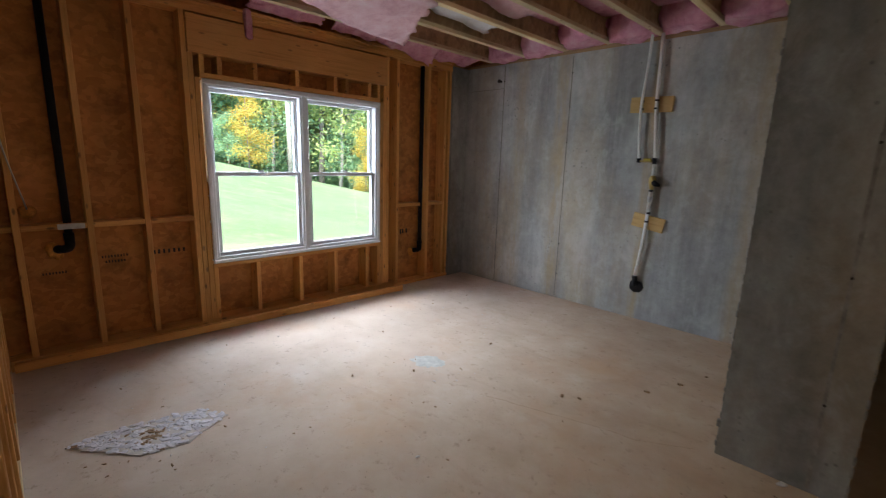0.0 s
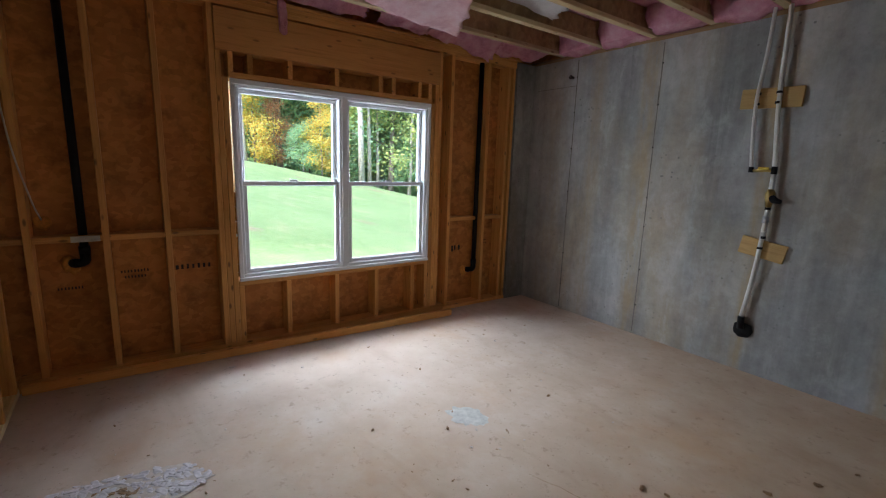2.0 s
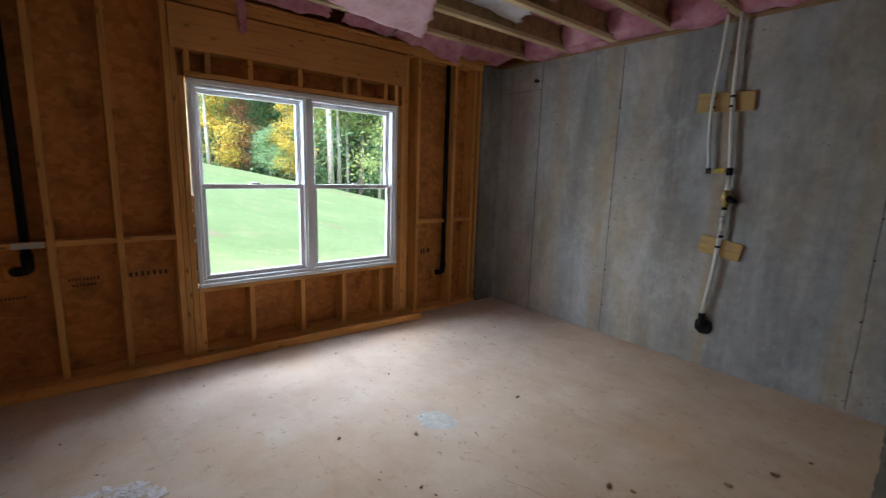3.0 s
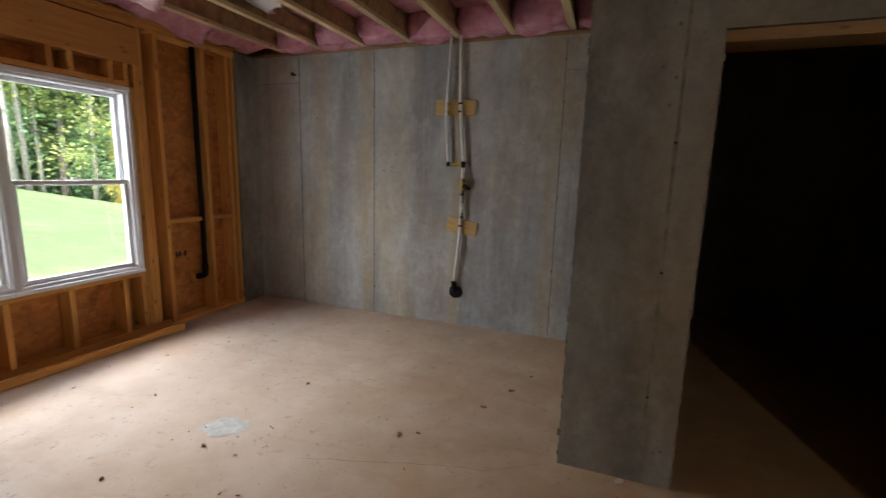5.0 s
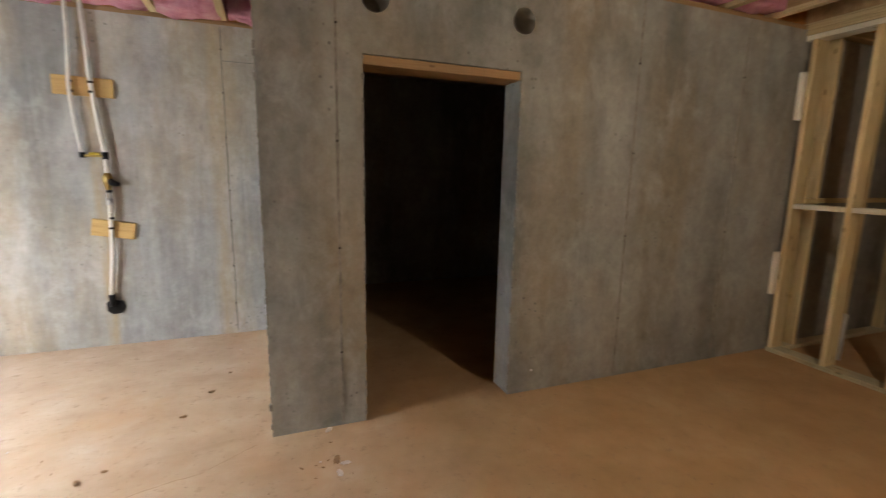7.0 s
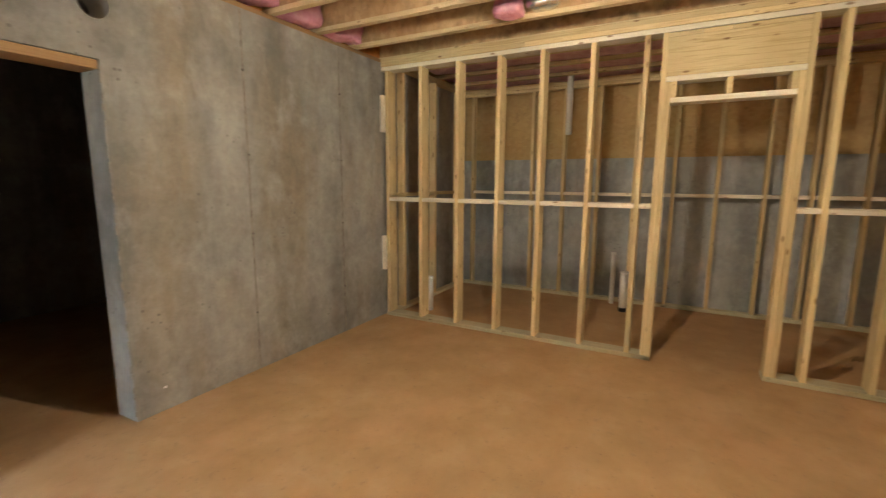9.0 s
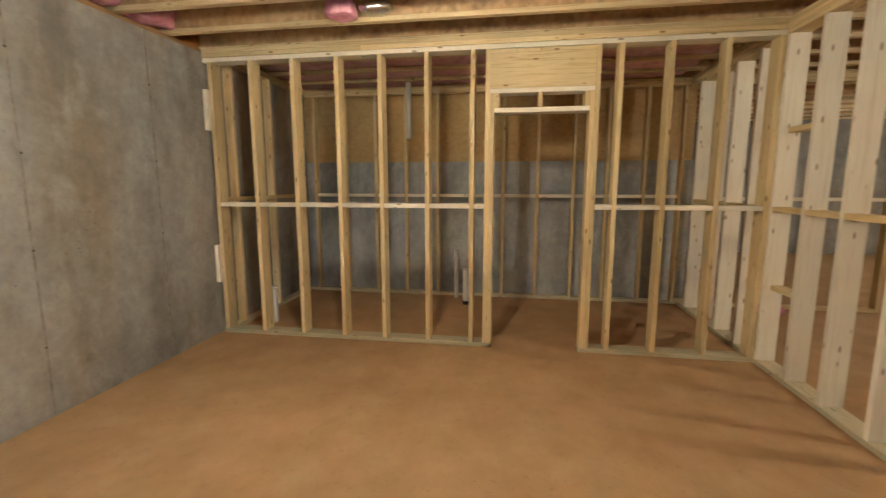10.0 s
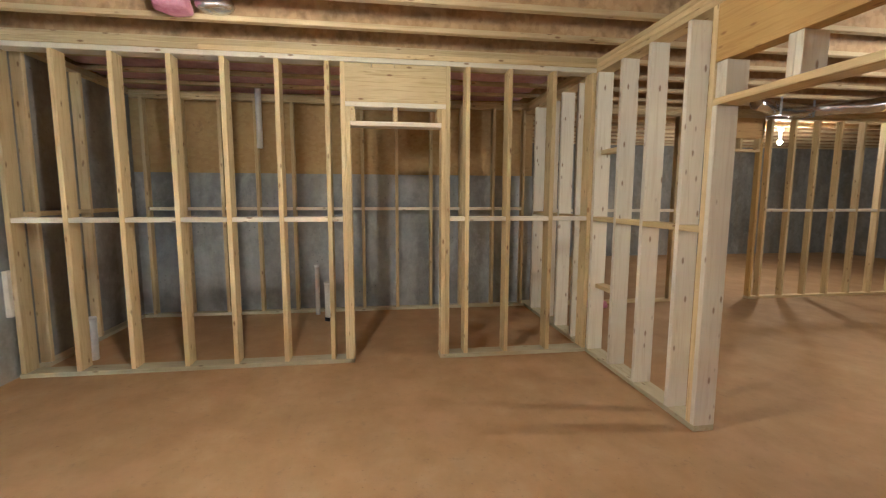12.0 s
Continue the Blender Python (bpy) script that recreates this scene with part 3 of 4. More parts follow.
for y in (1.367, 1.73, 2.15, 2.54, 2.935, 3.091):
    board("cripple", (SX, y, Q), (WX, y + P, 0.528), west, PINE_OLD)
for a, b in ((0.209, 0.556), (0.594, 0.906), (0.944, 1.247)):
    board("blocking", (SX, a, 0.945), (WX, b, 0.983), west, PINE_OLD)
for a, b in ((3.394, 3.73), (3.864, 4.101), (-0.2, 0.171)):
    board("blocking", (SX, a, 0.945), (WX, b, 0.983), west, PINE_OLD)
for y, z, n, h in ((1.09, 0.70, 7, 0.045), (0.72, 0.70, 9, 0.024), (0.72, 0.66, 7, 0.024), (3.50, 0.63, 3, 0.075), (3.62, 0.64, 2, 0.07), (3.98, 0.655, 8, 0.017), (3.98, 0.69, 7, 0.017), (0.36, 0.62, 8, 0.022)):
    for k in range(n):
        w = h * (0.28 + 0.3 * abs(noise.noise((y, k * 1.9, z))))
        yy = y + (k - n / 2) * h * 0.8
        part("printed_mark", box_bm((SX, yy, z - h / 2), (SX + 0.0015, yy + w, z + h * (0.2 + 0.3 * abs(noise.noise((k * 2.7, y, 1)))))), BLACK, west)

tagged(board("loose_board", (-3.962, 0.075, 0.004), (-3.924, 3.32, 0.066), None, PINE_OLD, "", Matrix.Rotation(radians(-2.5), 4, 'Z')),
       "long pine board lying on edge against the window wall", "board")

# ---- the twin window ----
win = thing("window_1", "white vinyl twin single-hung window looking on a lawn and woods", "window", (-4.1, 2.25, 0.57), kind="structure")
y0, y1, z0, z1 = WIN[0] + 0.012, WIN[1] - 0.012, WIN[2] + 0.008, WIN[3] - 0.01
FX0, FX1 = -4.165, -4.045
for a, b in (((FX0, y0, z0), (FX1, y1, z0 + 0.045)), ((FX0, y0, z1 - 0.05), (FX1, y1, z1)), ((FX0, y0, z0 + 0.045), (FX1, y0 + 0.045, z1 - 0.05)),
             ((FX0, y1 - 0.045, z0 + 0.045), (FX1, y1, z1 - 0.05)), ((FX0, 2.205, z0 + 0.045), (FX1, 2.295, z1 - 0.05))):
    part("window_frame", box_bm(a, b, 0.006), VINYL, win)
for a, b in (((FX1, y0 - 0.012, z0 - 0.012), (FX1 + 0.02, y1 + 0.012, z0 + 0.018)), ((FX1, y0 - 0.012, z1 - 0.03), (FX1 + 0.012, y1 + 0.012, z1 + 0.008)),
             ((FX1, y0 - 0.012, z0 + 0.018), (FX1 + 0.012, y0 + 0.02, z1 - 0.03)), ((FX1, y1 - 0.02, z0 + 0.018), (FX1 + 0.012, y1 + 0.012, z1 - 0.03)),
             ((FX1, 2.225, z0 + 0.018), (FX1 + 0.010, 2.275, z1 - 0.03))):
    part("frame_lip", box_bm(a, b, 0.004), VINYL, win)
ZM = 1.318
for ya, yb in ((y0 + 0.045, 2.205), (2.295, y1 - 0.045)):
    for lower in (True, False):
        xa, xb = (-4.105, -4.07) if lower else (-4.15, -4.115)
        za, zb = (z0 + 0.045, ZM + 0.02) if lower else (ZM - 0.02, z1 - 0.05)
        s = 0.032
        sash = part("sash", box_bm((xa, ya, za), (xb, yb, za + s), 0.004), VINYL, win)
        part("rail", box_bm((xa, ya, zb - s), (xb, yb, zb), 0.004), VINYL, sash)
        part("stile", box_bm((xa, ya, za + s), (xb, ya + s, zb - s), 0.004), VINYL, sash)
        part("stile", box_bm((xa, yb - s, za + s), (xb, yb, zb - s), 0.004), VINYL, sash)
        pane = part("pane", box_bm(((xa + xb) / 2 - 0.002, ya + s - 0.004, za + s - 0.004), ((xa + xb) / 2 + 0.002, yb - s + 0.004, zb - s + 0.004)), GLASS, sash)
        pane.visible_shadow = False
    part("sash_lock", box_bm((-4.07, (ya + yb) / 2 - 0.03, ZM + 0.02), (-4.05, (ya + yb) / 2 + 0.03, ZM + 0.036), 0.004), VINYL, win)
for i in range(16):
    z = 0.62 + i * 0.09 + 0.03 * noise.noise((i, 2, 3))
    part("foam_bead", blob_bm((-4.09, 3.112, z), (-4.045, 3.13, z + 0.11), 0.012, 3, 20, i, 0.8), FOAM, win)
for i in range(6):
    part("foam_bead", blob_bm((-4.09, 1.367, 0.6 + i * 0.11), (-4.046, 1.386, 0.7 + i * 0.11), 0.012, 3, 20, i + 30, 0.8), FOAM, win)

# ---- stud partition that closes the window room to the south ----
sp = thing("wall_window_room", "bare pine stud partition beside the window room", "wall", (-2.8, 0.0, 0), kind="structure")
board("bottom_plate", (-4.04, -0.03, 0), (-1.62, 0.06, P), sp, PINE)
board("top_plate", (-4.04, -0.03, 2.545), (-1.62, 0.06, 2.583), sp, PINE)
board("top_plate", (-4.04, -0.03, 2.583), (-1.62, 0.06, JOIST_Z), sp, PINE)
xs = [-4.0, -3.62, -3.214, -2.807, -2.40, -1.995, -1.66]
for x in xs:
    board("stud", (x, -0.03, P), (x + P, 0.06, 2.545), sp, PINE_OLD)
for a, b in zip(xs, xs[1:]):
    board("blocking", (a + P, -0.03, 0.945), (b, 0.06, 0.983), sp, PINE_OLD)

# ---- front stud wall of the rear room ----
fw = thing("wall_stud_front", "open pine stud wall with a framed doorway", "wall", (STUD_X, 0.3, 0), kind="structure")
X0, X1, TOP = STUD_X, STUD_X + 0.14, 2.525
board("bottom_plate", (X0, 0.06, 0), (X1, 2.66, P), fw, TREATED)
board("bottom_plate", (X0, -2.07, 0), (X1, -0.69, P), fw, TREATED)
for i, (a, b) in enumerate(((-2.07, 2.70), (-2.07, 1.2), (1.2, 2.70))):
    z = TOP + (0 if i == 0 else 0.040)
    board("top_plate", (X0 - (0.006 if i else 0), a, z), (X1, b, z + P), fw, PINE if i else PINE_PALE)
board("top_plate", (X0 + 0.004, -2.07, TOP + 0.08), (X1, 2.70, JOIST_Z), fw, PINE)
lefts = [2.648, 2.252, 1.851, 1.442, 1.055, 0.648, 0.26]
rights = [-0.905, -1.275, -1.67, -2.03]
for y in lefts + rights:
    board("stud", (X0, y - P, P), (X1, y, TOP), fw, PINE)
for y in (0.136, -0.734):
    board("king_stud", (X0, y - P, P), (X1, y, TOP), fw, PINE)
for y in (0.098, -0.696):
    board("jack_stud", (X0, y - P, P if y < 0 else 0.0), (X1, y, 2.175), fw, PINE)
board("header_plate", (X0 - 0.004, -0.734, 2.175), (X1, 0.098, 2.213), fw, PINE_PALE)
board("header", (X0 - 0.006, -0.734, 2.213), (X1, 0.098, 2.487), fw, PINE, "solid pine door header")
board("rough_head", (X0 - 0.003, -0.696, 2.022), (X1, 0.06, 2.060), fw, PINE_PALE)
for y in (0.06, -0.29, -0.658):
    board("cripple", (X0, y - P, 2.06), (X1, y, 2.175), fw, PINE)
for a, b in ((0.098, -0.118), (-0.121, -0.30), (-0.303, -0.734)):
    board("shim", (X0 + 0.002, b, 2.489), (X1, a, 2.521), fw, PINE)
ys = lefts + [0.136]
for a, b in zip(ys, ys[1:]):
    board("blocking", (X0 + 0.002, b, 1.232), (X1 - 0.002, a - P, 1.270), fw, PINE_PALE)
ys = [-0.734] + rights
for a, b in zip(ys, ys[1:]):
    board("blocking", (X0 + 0.002, b, 1.232), (X1 - 0.002, a - P, 1.270), fw, PINE_PALE)
for z in (1.93, 0.505):
    tagged(board("wood_spacer", (X0 - 0.03, 2.65, z), (X0 + 0.035, 2.688, z + 0.36), None, PINE_PALE), "short pale pine offcut between stud wall and concrete", "wood block", "spacers")

# ---- bearing partition with the wide opening ----
bp = thing("wall_stud_bearing", "pale pine bearing partition with a wide headed opening", "wall", (3.6, -2.14, 0), kind="structure")
Y0, Y1 = SPLIT_Y - 0.14, SPLIT_Y
board("bottom_plate", (2.022, Y0, 0), (5.44, Y1, P), bp, TREATED)
for i in range(2):
    board("top_plate", (-1.5, Y0, TOP + i * 0.04), (5.44, Y1, TOP + i * 0.04 + P), bp, PINE)
board("top_plate", (-1.5, Y0 + 0.004, TOP + 0.08), (5.44, Y1 - 0.004, JOIST_Z), bp, PINE)
board("jack_stud", (2.022, Y0, P), (2.060, Y1, 1.965), bp, PINE_PALE)
board("king_stud", (2.062, Y0, P), (2.100, Y1, TOP), bp, PINE)
xs = [2.278, 2.68, 3.05, 3.44, 3.82, 4.21, 4.60, 5.0]
for x in xs:
    board("stud", (x, Y0, P), (x + P, Y1, TOP), bp, PINE_PALE)
ends = [2.1 - P] + xs
for a, b in zip(ends, ends[1:]):
    board("blocking", (a + P, Y0 + 0.03, 1.232), (b, Y1, 1.270), bp, PINE)
for a, b, lift in ((3.088, 3.44, 0.03), (3.478, 3.82, 0.0)):
    for z in (0.59, 1.79):
        board("blocking", (a, Y0, z + lift), (b, Y0 + 0.09, z + lift + P), bp, PINE)
board("header", (0.10, Y1 - 0.09, 2.205), (2.058, Y1, TOP - 0.002), bp, LVL_MID, "deep laminated wooden header")
board("rough_head", (0.15, Y0, 1.967), (2.10 - P - 0.004, Y1, 2.005), bp, PINE)
for x in (1.965, 1.52, 1.04, 0.56):
    for i in range(2):
        board("cripple", (x + i * 0.04, Y0, 2.005), (x + i * 0.04 + P, Y1, 2.203), bp, PINE_PALE)
board("jack_stud", (0.112, Y0, 0), (0.15, Y1, 1.965), bp, PINE_PALE)
board("king_stud", (0.072, Y0, 0), (0.11, Y1, TOP), bp, PINE_PALE)
for x in (-0.3, -0.7, -1.1, -1.5):
    board("stud", (x, Y0, 0), (x + P, Y1, TOP), bp, PINE_PALE)

# ---- furring walls in the rear room ----
rw = thing("wall_furring_rear", "thin pine furring studs before the low concrete wall", "wall", (5.3, 0.3, 0), kind="structure")
RX0, RX1 = 5.27, 5.359
board("bottom_plate", (RX0, -2.07, 0), (RX1, 2.60, P), rw, TREATED)
for z in (2.545, 2.585):
    board("top_plate", (RX0, -2.07, z), (RX1, 2.60, z + P), rw, PINE)
ys = [2.505, 2.09, 1.675, 1.277, 0.864, 0.455, 0.047, -0.372, -0.80, -1.182, -1.604, -2.0]
for y in ys:
    board("stud", (RX0, y - P, P), (RX1, y, 2.545), rw, PINE)
for a, b in zip(ys, ys[1:]):
    board("blocking", (RX0, b, 1.274), (RX1, a - P, 1.312), rw, PINE_PALE)
sw = thing("wall_furring_side", "pine furring studs against the concrete wall", "wall", (4.4, 2.64, 0), kind="structure")
board("bottom_plate", (X1, 2.60, 0), (RX0, 2.687, P), sw, TREATED)
board("top_plate", (X1, 2.60, 2.585), (RX0, 2.687, JOIST_Z), sw, PINE)
xs = [3.745, 4.435, 5.08]
for x in xs:
    board("stud", (x, 2.60, P), (x + P, 2.687, 2.585), sw, PINE)
for a, b in zip([X1 - P] + xs, xs):
    board("blocking", (a + P, 2.60, 1.274), (b, 2.687, 1.312), sw, PINE)

# ---- stud wall in the far room ----
fr = thing("wall_stud_far", "pine stud wall with a doorway in the far room", "wall", (5.28, -6.0, 0), kind="structure")
FX, FB = 5.235, 5.324
board("bottom_plate", (FX, -12.0, 0), (FB, -5.40, P), fr, PINE)
board("bottom_plate", (FX, -4.19, 0), (FB, -2.215, P), fr, PINE)
for i in range(3):
    board("top_plate", (FX, -12.0, TOP + i * 0.04), (FB, -2.215, TOP + i * 0.04 + P), fr, PINE)
# doorway post in browner wood: the shade on its side is in the colour
for y in (-5.44, -5.585):
    board("post", (FX, y, 0), (FB, y + P, TOP), fr, LVL_MID if y > -5.5 else PINE)
ys = [-5.585 - 0.376 * k for k in range(1, 16)]
for y in ys:
    board("stud", (FX, y, P), (FB, y + P, TOP), fr, PINE)
for a, b in zip([-5.585] + ys, ys):
    board("blocking", (FX, b + P, 1.25), (FB, a, 1.288), fr, PINE_PALE)
ls = [-4.19, -3.8, -3.4, -3.0, -2.6, -2.253]
for y in ls:
    board("stud", (FX, y, P), (FB, y + P, TOP), fr, PINE)
for a, b in zip(ls, ls[1:]):
    board("blocking", (FX, a + P, 1.25), (FB, b, 1.288), fr, PINE_PALE)
board("header", (FX, -5.44, 2.255), (FB, -4.152, TOP), fr, LVL)
board("rough_head", (FX, -5.40, 2.075), (FB, -4.19 + P, 2.113), fr, PINE)
for y in (-5.40, -5.12, -4.8, -4.5):
    board("cripple", (FX, y, 2.113), (FB, y + P, 2.255), fr, PINE)

# ---- lintel board in the concrete doorway ----
board_l = board("door_lintel", (0.02, DOOR_Y + 0.012, 2.018), (0.966, DOOR_Y + 0.195, 2.066), None, LINTEL)
tagged(board_l, "weathered pine board under the top of the doorway", "door lintel", kind="structure")

# ---- I-joists ----
def joist(x, ya, yb):
    ob = thing("floor_joist", "wooden I-joist with pale flanges and strand board web", "joist", (x, yb, JOIST_Z), "floor joists")
    board("bottom_flange", (x - 0.029, ya, JOIST_Z), (x + 0.029, yb, JOIST_Z + 0.036), ob, FLANGE)
    board("web", (x - 0.006, ya, JOIST_Z + 0.036), (x + 0.006, yb, JOIST_Z + 0.284), ob, WEB)
    board("top_flange", (x - 0.029, ya, JOIST_Z + 0.284), (x + 0.029, yb, JOIST_Z + 0.32), ob, FLANGE)
    return ob


JX = [-0.76 + 0.4835 * k for k in range(-6, 22)]
for x in JX:
    if x < -0.4:
        joist(x, -12.1, BACK_Y + 0.095)
    elif x < 5.4:
        joist(x, -12.1, DOOR_Y + 0.095)
    else:
        joist(x, -12.1, -2.25)

# ---- insulation ----
def batt(a, b, amp, seed, cuts=8, round_=0.35, label="pink fibreglass batt stuffed between the joists", mat=None):
    ob = part("insulation_batt", blob_bm(a, b, amp, cuts, 5.5, seed, round_), mat or PINK)
    return tagged(ob, label, "insulation", "insulation batts")


for i, (a, b) in enumerate(zip(JX, JX[1:])):
    if b < 0:
        batt((a + 0.012, BACK_Y - 0.12 - 0.05 * (i % 3), JOIST_Z - 0.005 - 0.012 * (i % 2)), (b - 0.012, BACK_Y + 0.085, SLAB_Z - 0.03), 0.04, i, 12, 0.45)
        batt((a + 0.01, 0.2, JOIST_Z + 0.19), (b - 0.01, BACK_Y - 0.14, SLAB_Z - 0.005), 0.02, i + 20, 14, 0.08)
for i, (a, b) in enumerate(zip(JX, JX[1:])):
    if a > 0.1 and b < 3.5:
        batt((a + 0.012, DOOR_Y - 0.06 - 0.03 * (i % 3), JOIST_Z + 0.02), (b - 0.012, DOOR_Y + 0.085, SLAB_Z - 0.03), 0.03, i + 50, 6)
    if 3.4 < a < 5.2:
        batt((a + 0.03, -2.0, JOIST_Z + 0.04), (b - 0.01, DOOR_Y, SLAB_Z - 0.005), 0.03, i + 70, 12, 0.08, mat=PINK_PALE)
batt((4.95, -3.1, 0.0), (5.15, -2.85, 0.09), 0.03, 97, 6, 0.6, "small pink insulation scrap lying on the floor")
# sagging strip over the window, and the torn piece that hangs down
batt((-4.13, 1.2, 2.79), (-3.71, 3.0, 2.93), 0.04, 91, 14, 0.2, "sagging pink fibreglass batt above the window header")
batt((-4.10, 2.9, 2.78), (-3.73, 4.4, 2.92), 0.045, 92, 14, 0.2, "sagging pink fibreglass batt above the window wall")


def hanging_sheet(name, corners, thick, wave, seed, mat, label):
    """A torn, wavy sheet with thickness between four corners (in order round it), its edge ragged."""
    bm = bmesh.new()
    n = 22
    a, b, c, d = (Vector(q) for q in corners)
    grids = []
    for side in (0, 1):
        rows = []
        for i in range(n + 1):
            row = []
            for j in range(n + 1):
                u, v_ = i / n, j / n
                rim = min(u, 1 - u, v_, 1 - v_)
                q = a.lerp(b, u).lerp(d.lerp(c, u), v_)
                if rim < 0.12:
                    k = (0.12 - rim) / 0.12
                    mid = (a + b + c + d) / 4
                    q = q.lerp(mid, 0.10 * k * (0.6 + noise.noise((u * 14 + seed, v_ * 14, 0.4))))
                q.z += wave * noise.noise((q.x * 4 + seed, q.y * 4, 0)) + 0.4 * wave * noise.noise((q.x * 15, q.y * 15 + seed, 3))
                q.z += side * thick * (0.25 + min(1.0, rim * 7)) * (0.8 + 0.5 * noise.noise((q.x * 9, q.y * 9, seed)))
                row.append(bm.verts.new(q))
            rows.append(row)
        grids.append(rows)
    lo, hi = grids
    for i in range(n):
        for j in range(n):
            bm.faces.new((lo[i][j], lo[i][j + 1], lo[i + 1][j + 1], lo[i + 1][j]))
            bm.faces.new((hi[i][j], hi[i + 1][j], hi[i + 1][j + 1], hi[i][j + 1]))
    for k in range(n):
        for (p, q) in (((k, 0), (k + 1, 0)), ((k + 1, n), (k, n)), ((0, k + 1), (0, k)), ((n, k), (n, k + 1))):
            bm.faces.new((lo[p[0]][p[1]], lo[q[0]][q[1]], hi[q[0]][q[1]], hi[p[0]][p[1]]))
    bmesh.ops.recalc_face_normals(bm, faces=bm.faces[:])
    for f in bm.faces:
        f.smooth = True
    return tagged(part(name, bm, mat), label, "insulation", "insulation batts")


for seed, corners in ((21, ((-4.02, 1.72, 2.665), (-3.84, 1.72, 2.76), (-3.82, 2.42, 2.77), (-4.0, 2.44, 2.655))), (22, ((-4.02, 2.52, 2.67), (-3.80, 2.5, 2.76), (-3.80, 3.02, 2.76), (-4.0, 3.05, 2.64))),
                      (23, ((-4.0, 2.98, 2.66), (-3.78, 2.98, 2.75), (-3.74, 3.8, 2.69), (-3.99, 3.78, 2.53))), (24, ((-4.0, 3.76, 2.62), (-3.75, 3.76, 2.70), (-3.73, 4.4, 2.68), (-3.98, 4.3, 2.60)))):
    hanging_sheet("insulation_batt", corners, 0.045, 0.05, seed, PINK, "ragged shred of pink insulation sagging over the top plates")
hanging_sheet("insulation_batt", ((-3.36, 1.62, 2.63), (-2.62, 1.75, 2.66), (-2.60, 2.58, 2.62), (-3.46, 2.98, 2.50)), 0.05, 0.035, 4, PINK_PALE, "torn pink fibreglass batt hanging below the joists")
hanging_sheet("insulation_batt", ((-3.15, 2.35, 2.79), (-2.72, 2.35, 2.76), (-2.72, 3.55, 2.73), (-3.15, 3.75, 2.72)), 0.06, 0.03, 7, FACING, "loose insulation batt with a pale paper facing")
hanging_sheet("insulation_batt", ((-2.67, 2.5, 2.78), (-2.24, 2.5, 2.80), (-2.24, 3.7, 2.75), (-2.67, 3.6, 2.74)), 0.06, 0.03, 9, PINK_PALE, "loose pink insulation batt between two joists")
batt((-4.03, 1.72, 2.42), (-3.985, 1.79, 2.66), 0.02, 94, 5, 0.5, "thin shred of pink insulation hanging over the header")
batt((2.86, 1.05, 2.645), (3.06, 1.25, 2.75), 0.03, 95, 8, 0.5, "shred of pink insulation under the joists")


def bent(pts, r=0.06, n=5):
    """Points of a line with its corners rounded."""
    pts = [Vector(p) for p in pts]
    out = [pts[0]]
    for a, b, c in zip(pts, pts[1:], pts[2:]):
        u, w = (a - b).normalized(), (c - b).normalized()
        k = min(r, (a - b).length * 0.45, (c - b).length * 0.45)
        p, q = b + u * k, b + w * k
        for i in range(n + 1):
            s = i / n
            out.append((1 - s) ** 2 * p + 2 * s * (1 - s) * b + s * s * q)
    out.append(pts[-1])
    return out


# ---- water supply on the concrete wall ----
PY = BACK_Y - 0.045
ws = thing("water_supply", "white plastic water pipes with brass valves on the concrete wall", "water pipe", (-1.68, PY, 0.4))
part("pipe", tube_bm(bent([(-1.80, PY - 0.01, 2.80), (-1.805, PY - 0.012, 2.4), (-1.835, PY - 0.012, 2.05), (-1.82, PY, 1.75), (-1.80, PY, 1.565)], 0.2), 0.0125), PIPE_WHITE, ws)
part("pipe", tube_bm(bent([(-1.715, PY, 2.82), (-1.70, PY, 2.05), (-1.655, PY, 1.58)], 0.2), 0.0155), PIPE_WHITE, ws)
part("pipe", tube_bm([(-1.655, PY, 1.56), (-1.655, PY, 1.42)], 0.0155), PIPE_WHITE, ws)
part("pipe", tube_bm([(-1.655, PY, 1.30), (-1.66, PY, 1.12)], 0.0155), PIPE_WHITE, ws)
part("pipe", tube_bm(bent([(-1.66, PY, 1.12), (-1.675, PY, 0.80), (-1.715, PY + 0.01, 0.46)], 0.2), 0.0155), PIPE_WHITE, ws)
tee = part("cross_valve", tube_bm([(-1.81, PY, 1.56), (-1.65, PY, 1.56)], 0.011), BRASS, ws, "brass cross valve")
part("handle", box_bm((-1.75, PY - 0.03, 1.565), (-1.68, PY - 0.018, 1.585), 0.004), YELLOW, tee, "yellow lever handle")
part("fitting", tube_bm([(-1.80, PY, 1.545), (-1.80, PY, 1.585)], 0.018), PIPE_BLACK, tee)
part("fitting", tube_bm([(-1.655, PY, 1.535), (-1.655, PY, 1.59)], 0.02), PIPE_BLACK, tee)
body = part("pressure_valve", tube_bm([(-1.655, PY, 1.43), (-1.655, PY, 1.40), (-1.655, PY, 1.37), (-1.655, PY, 1.30)], [0.018, 0.032, 0.032, 0.018]), BRASS, ws, "brass pressure reducing valve")
part("bonnet", tube_bm([(-1.655, PY, 1.38), (-1.62, PY - 0.02, 1.355), (-1.575, PY - 0.035, 1.345)], [0.026, 0.024, 0.014]), PIPE_BLACK, body)
part("coupling", tube_bm([(-1.657, PY, 1.235), (-1.658, PY, 1.185)], 0.021), STEEL, ws)
for z in (1.41, 1.29, 1.21, 1.08):
    part("clamp", tube_bm([(-1.656, PY, z - 0.009), (-1.656, PY, z + 0.009)], 0.0185), PIPE_BLACK, ws)
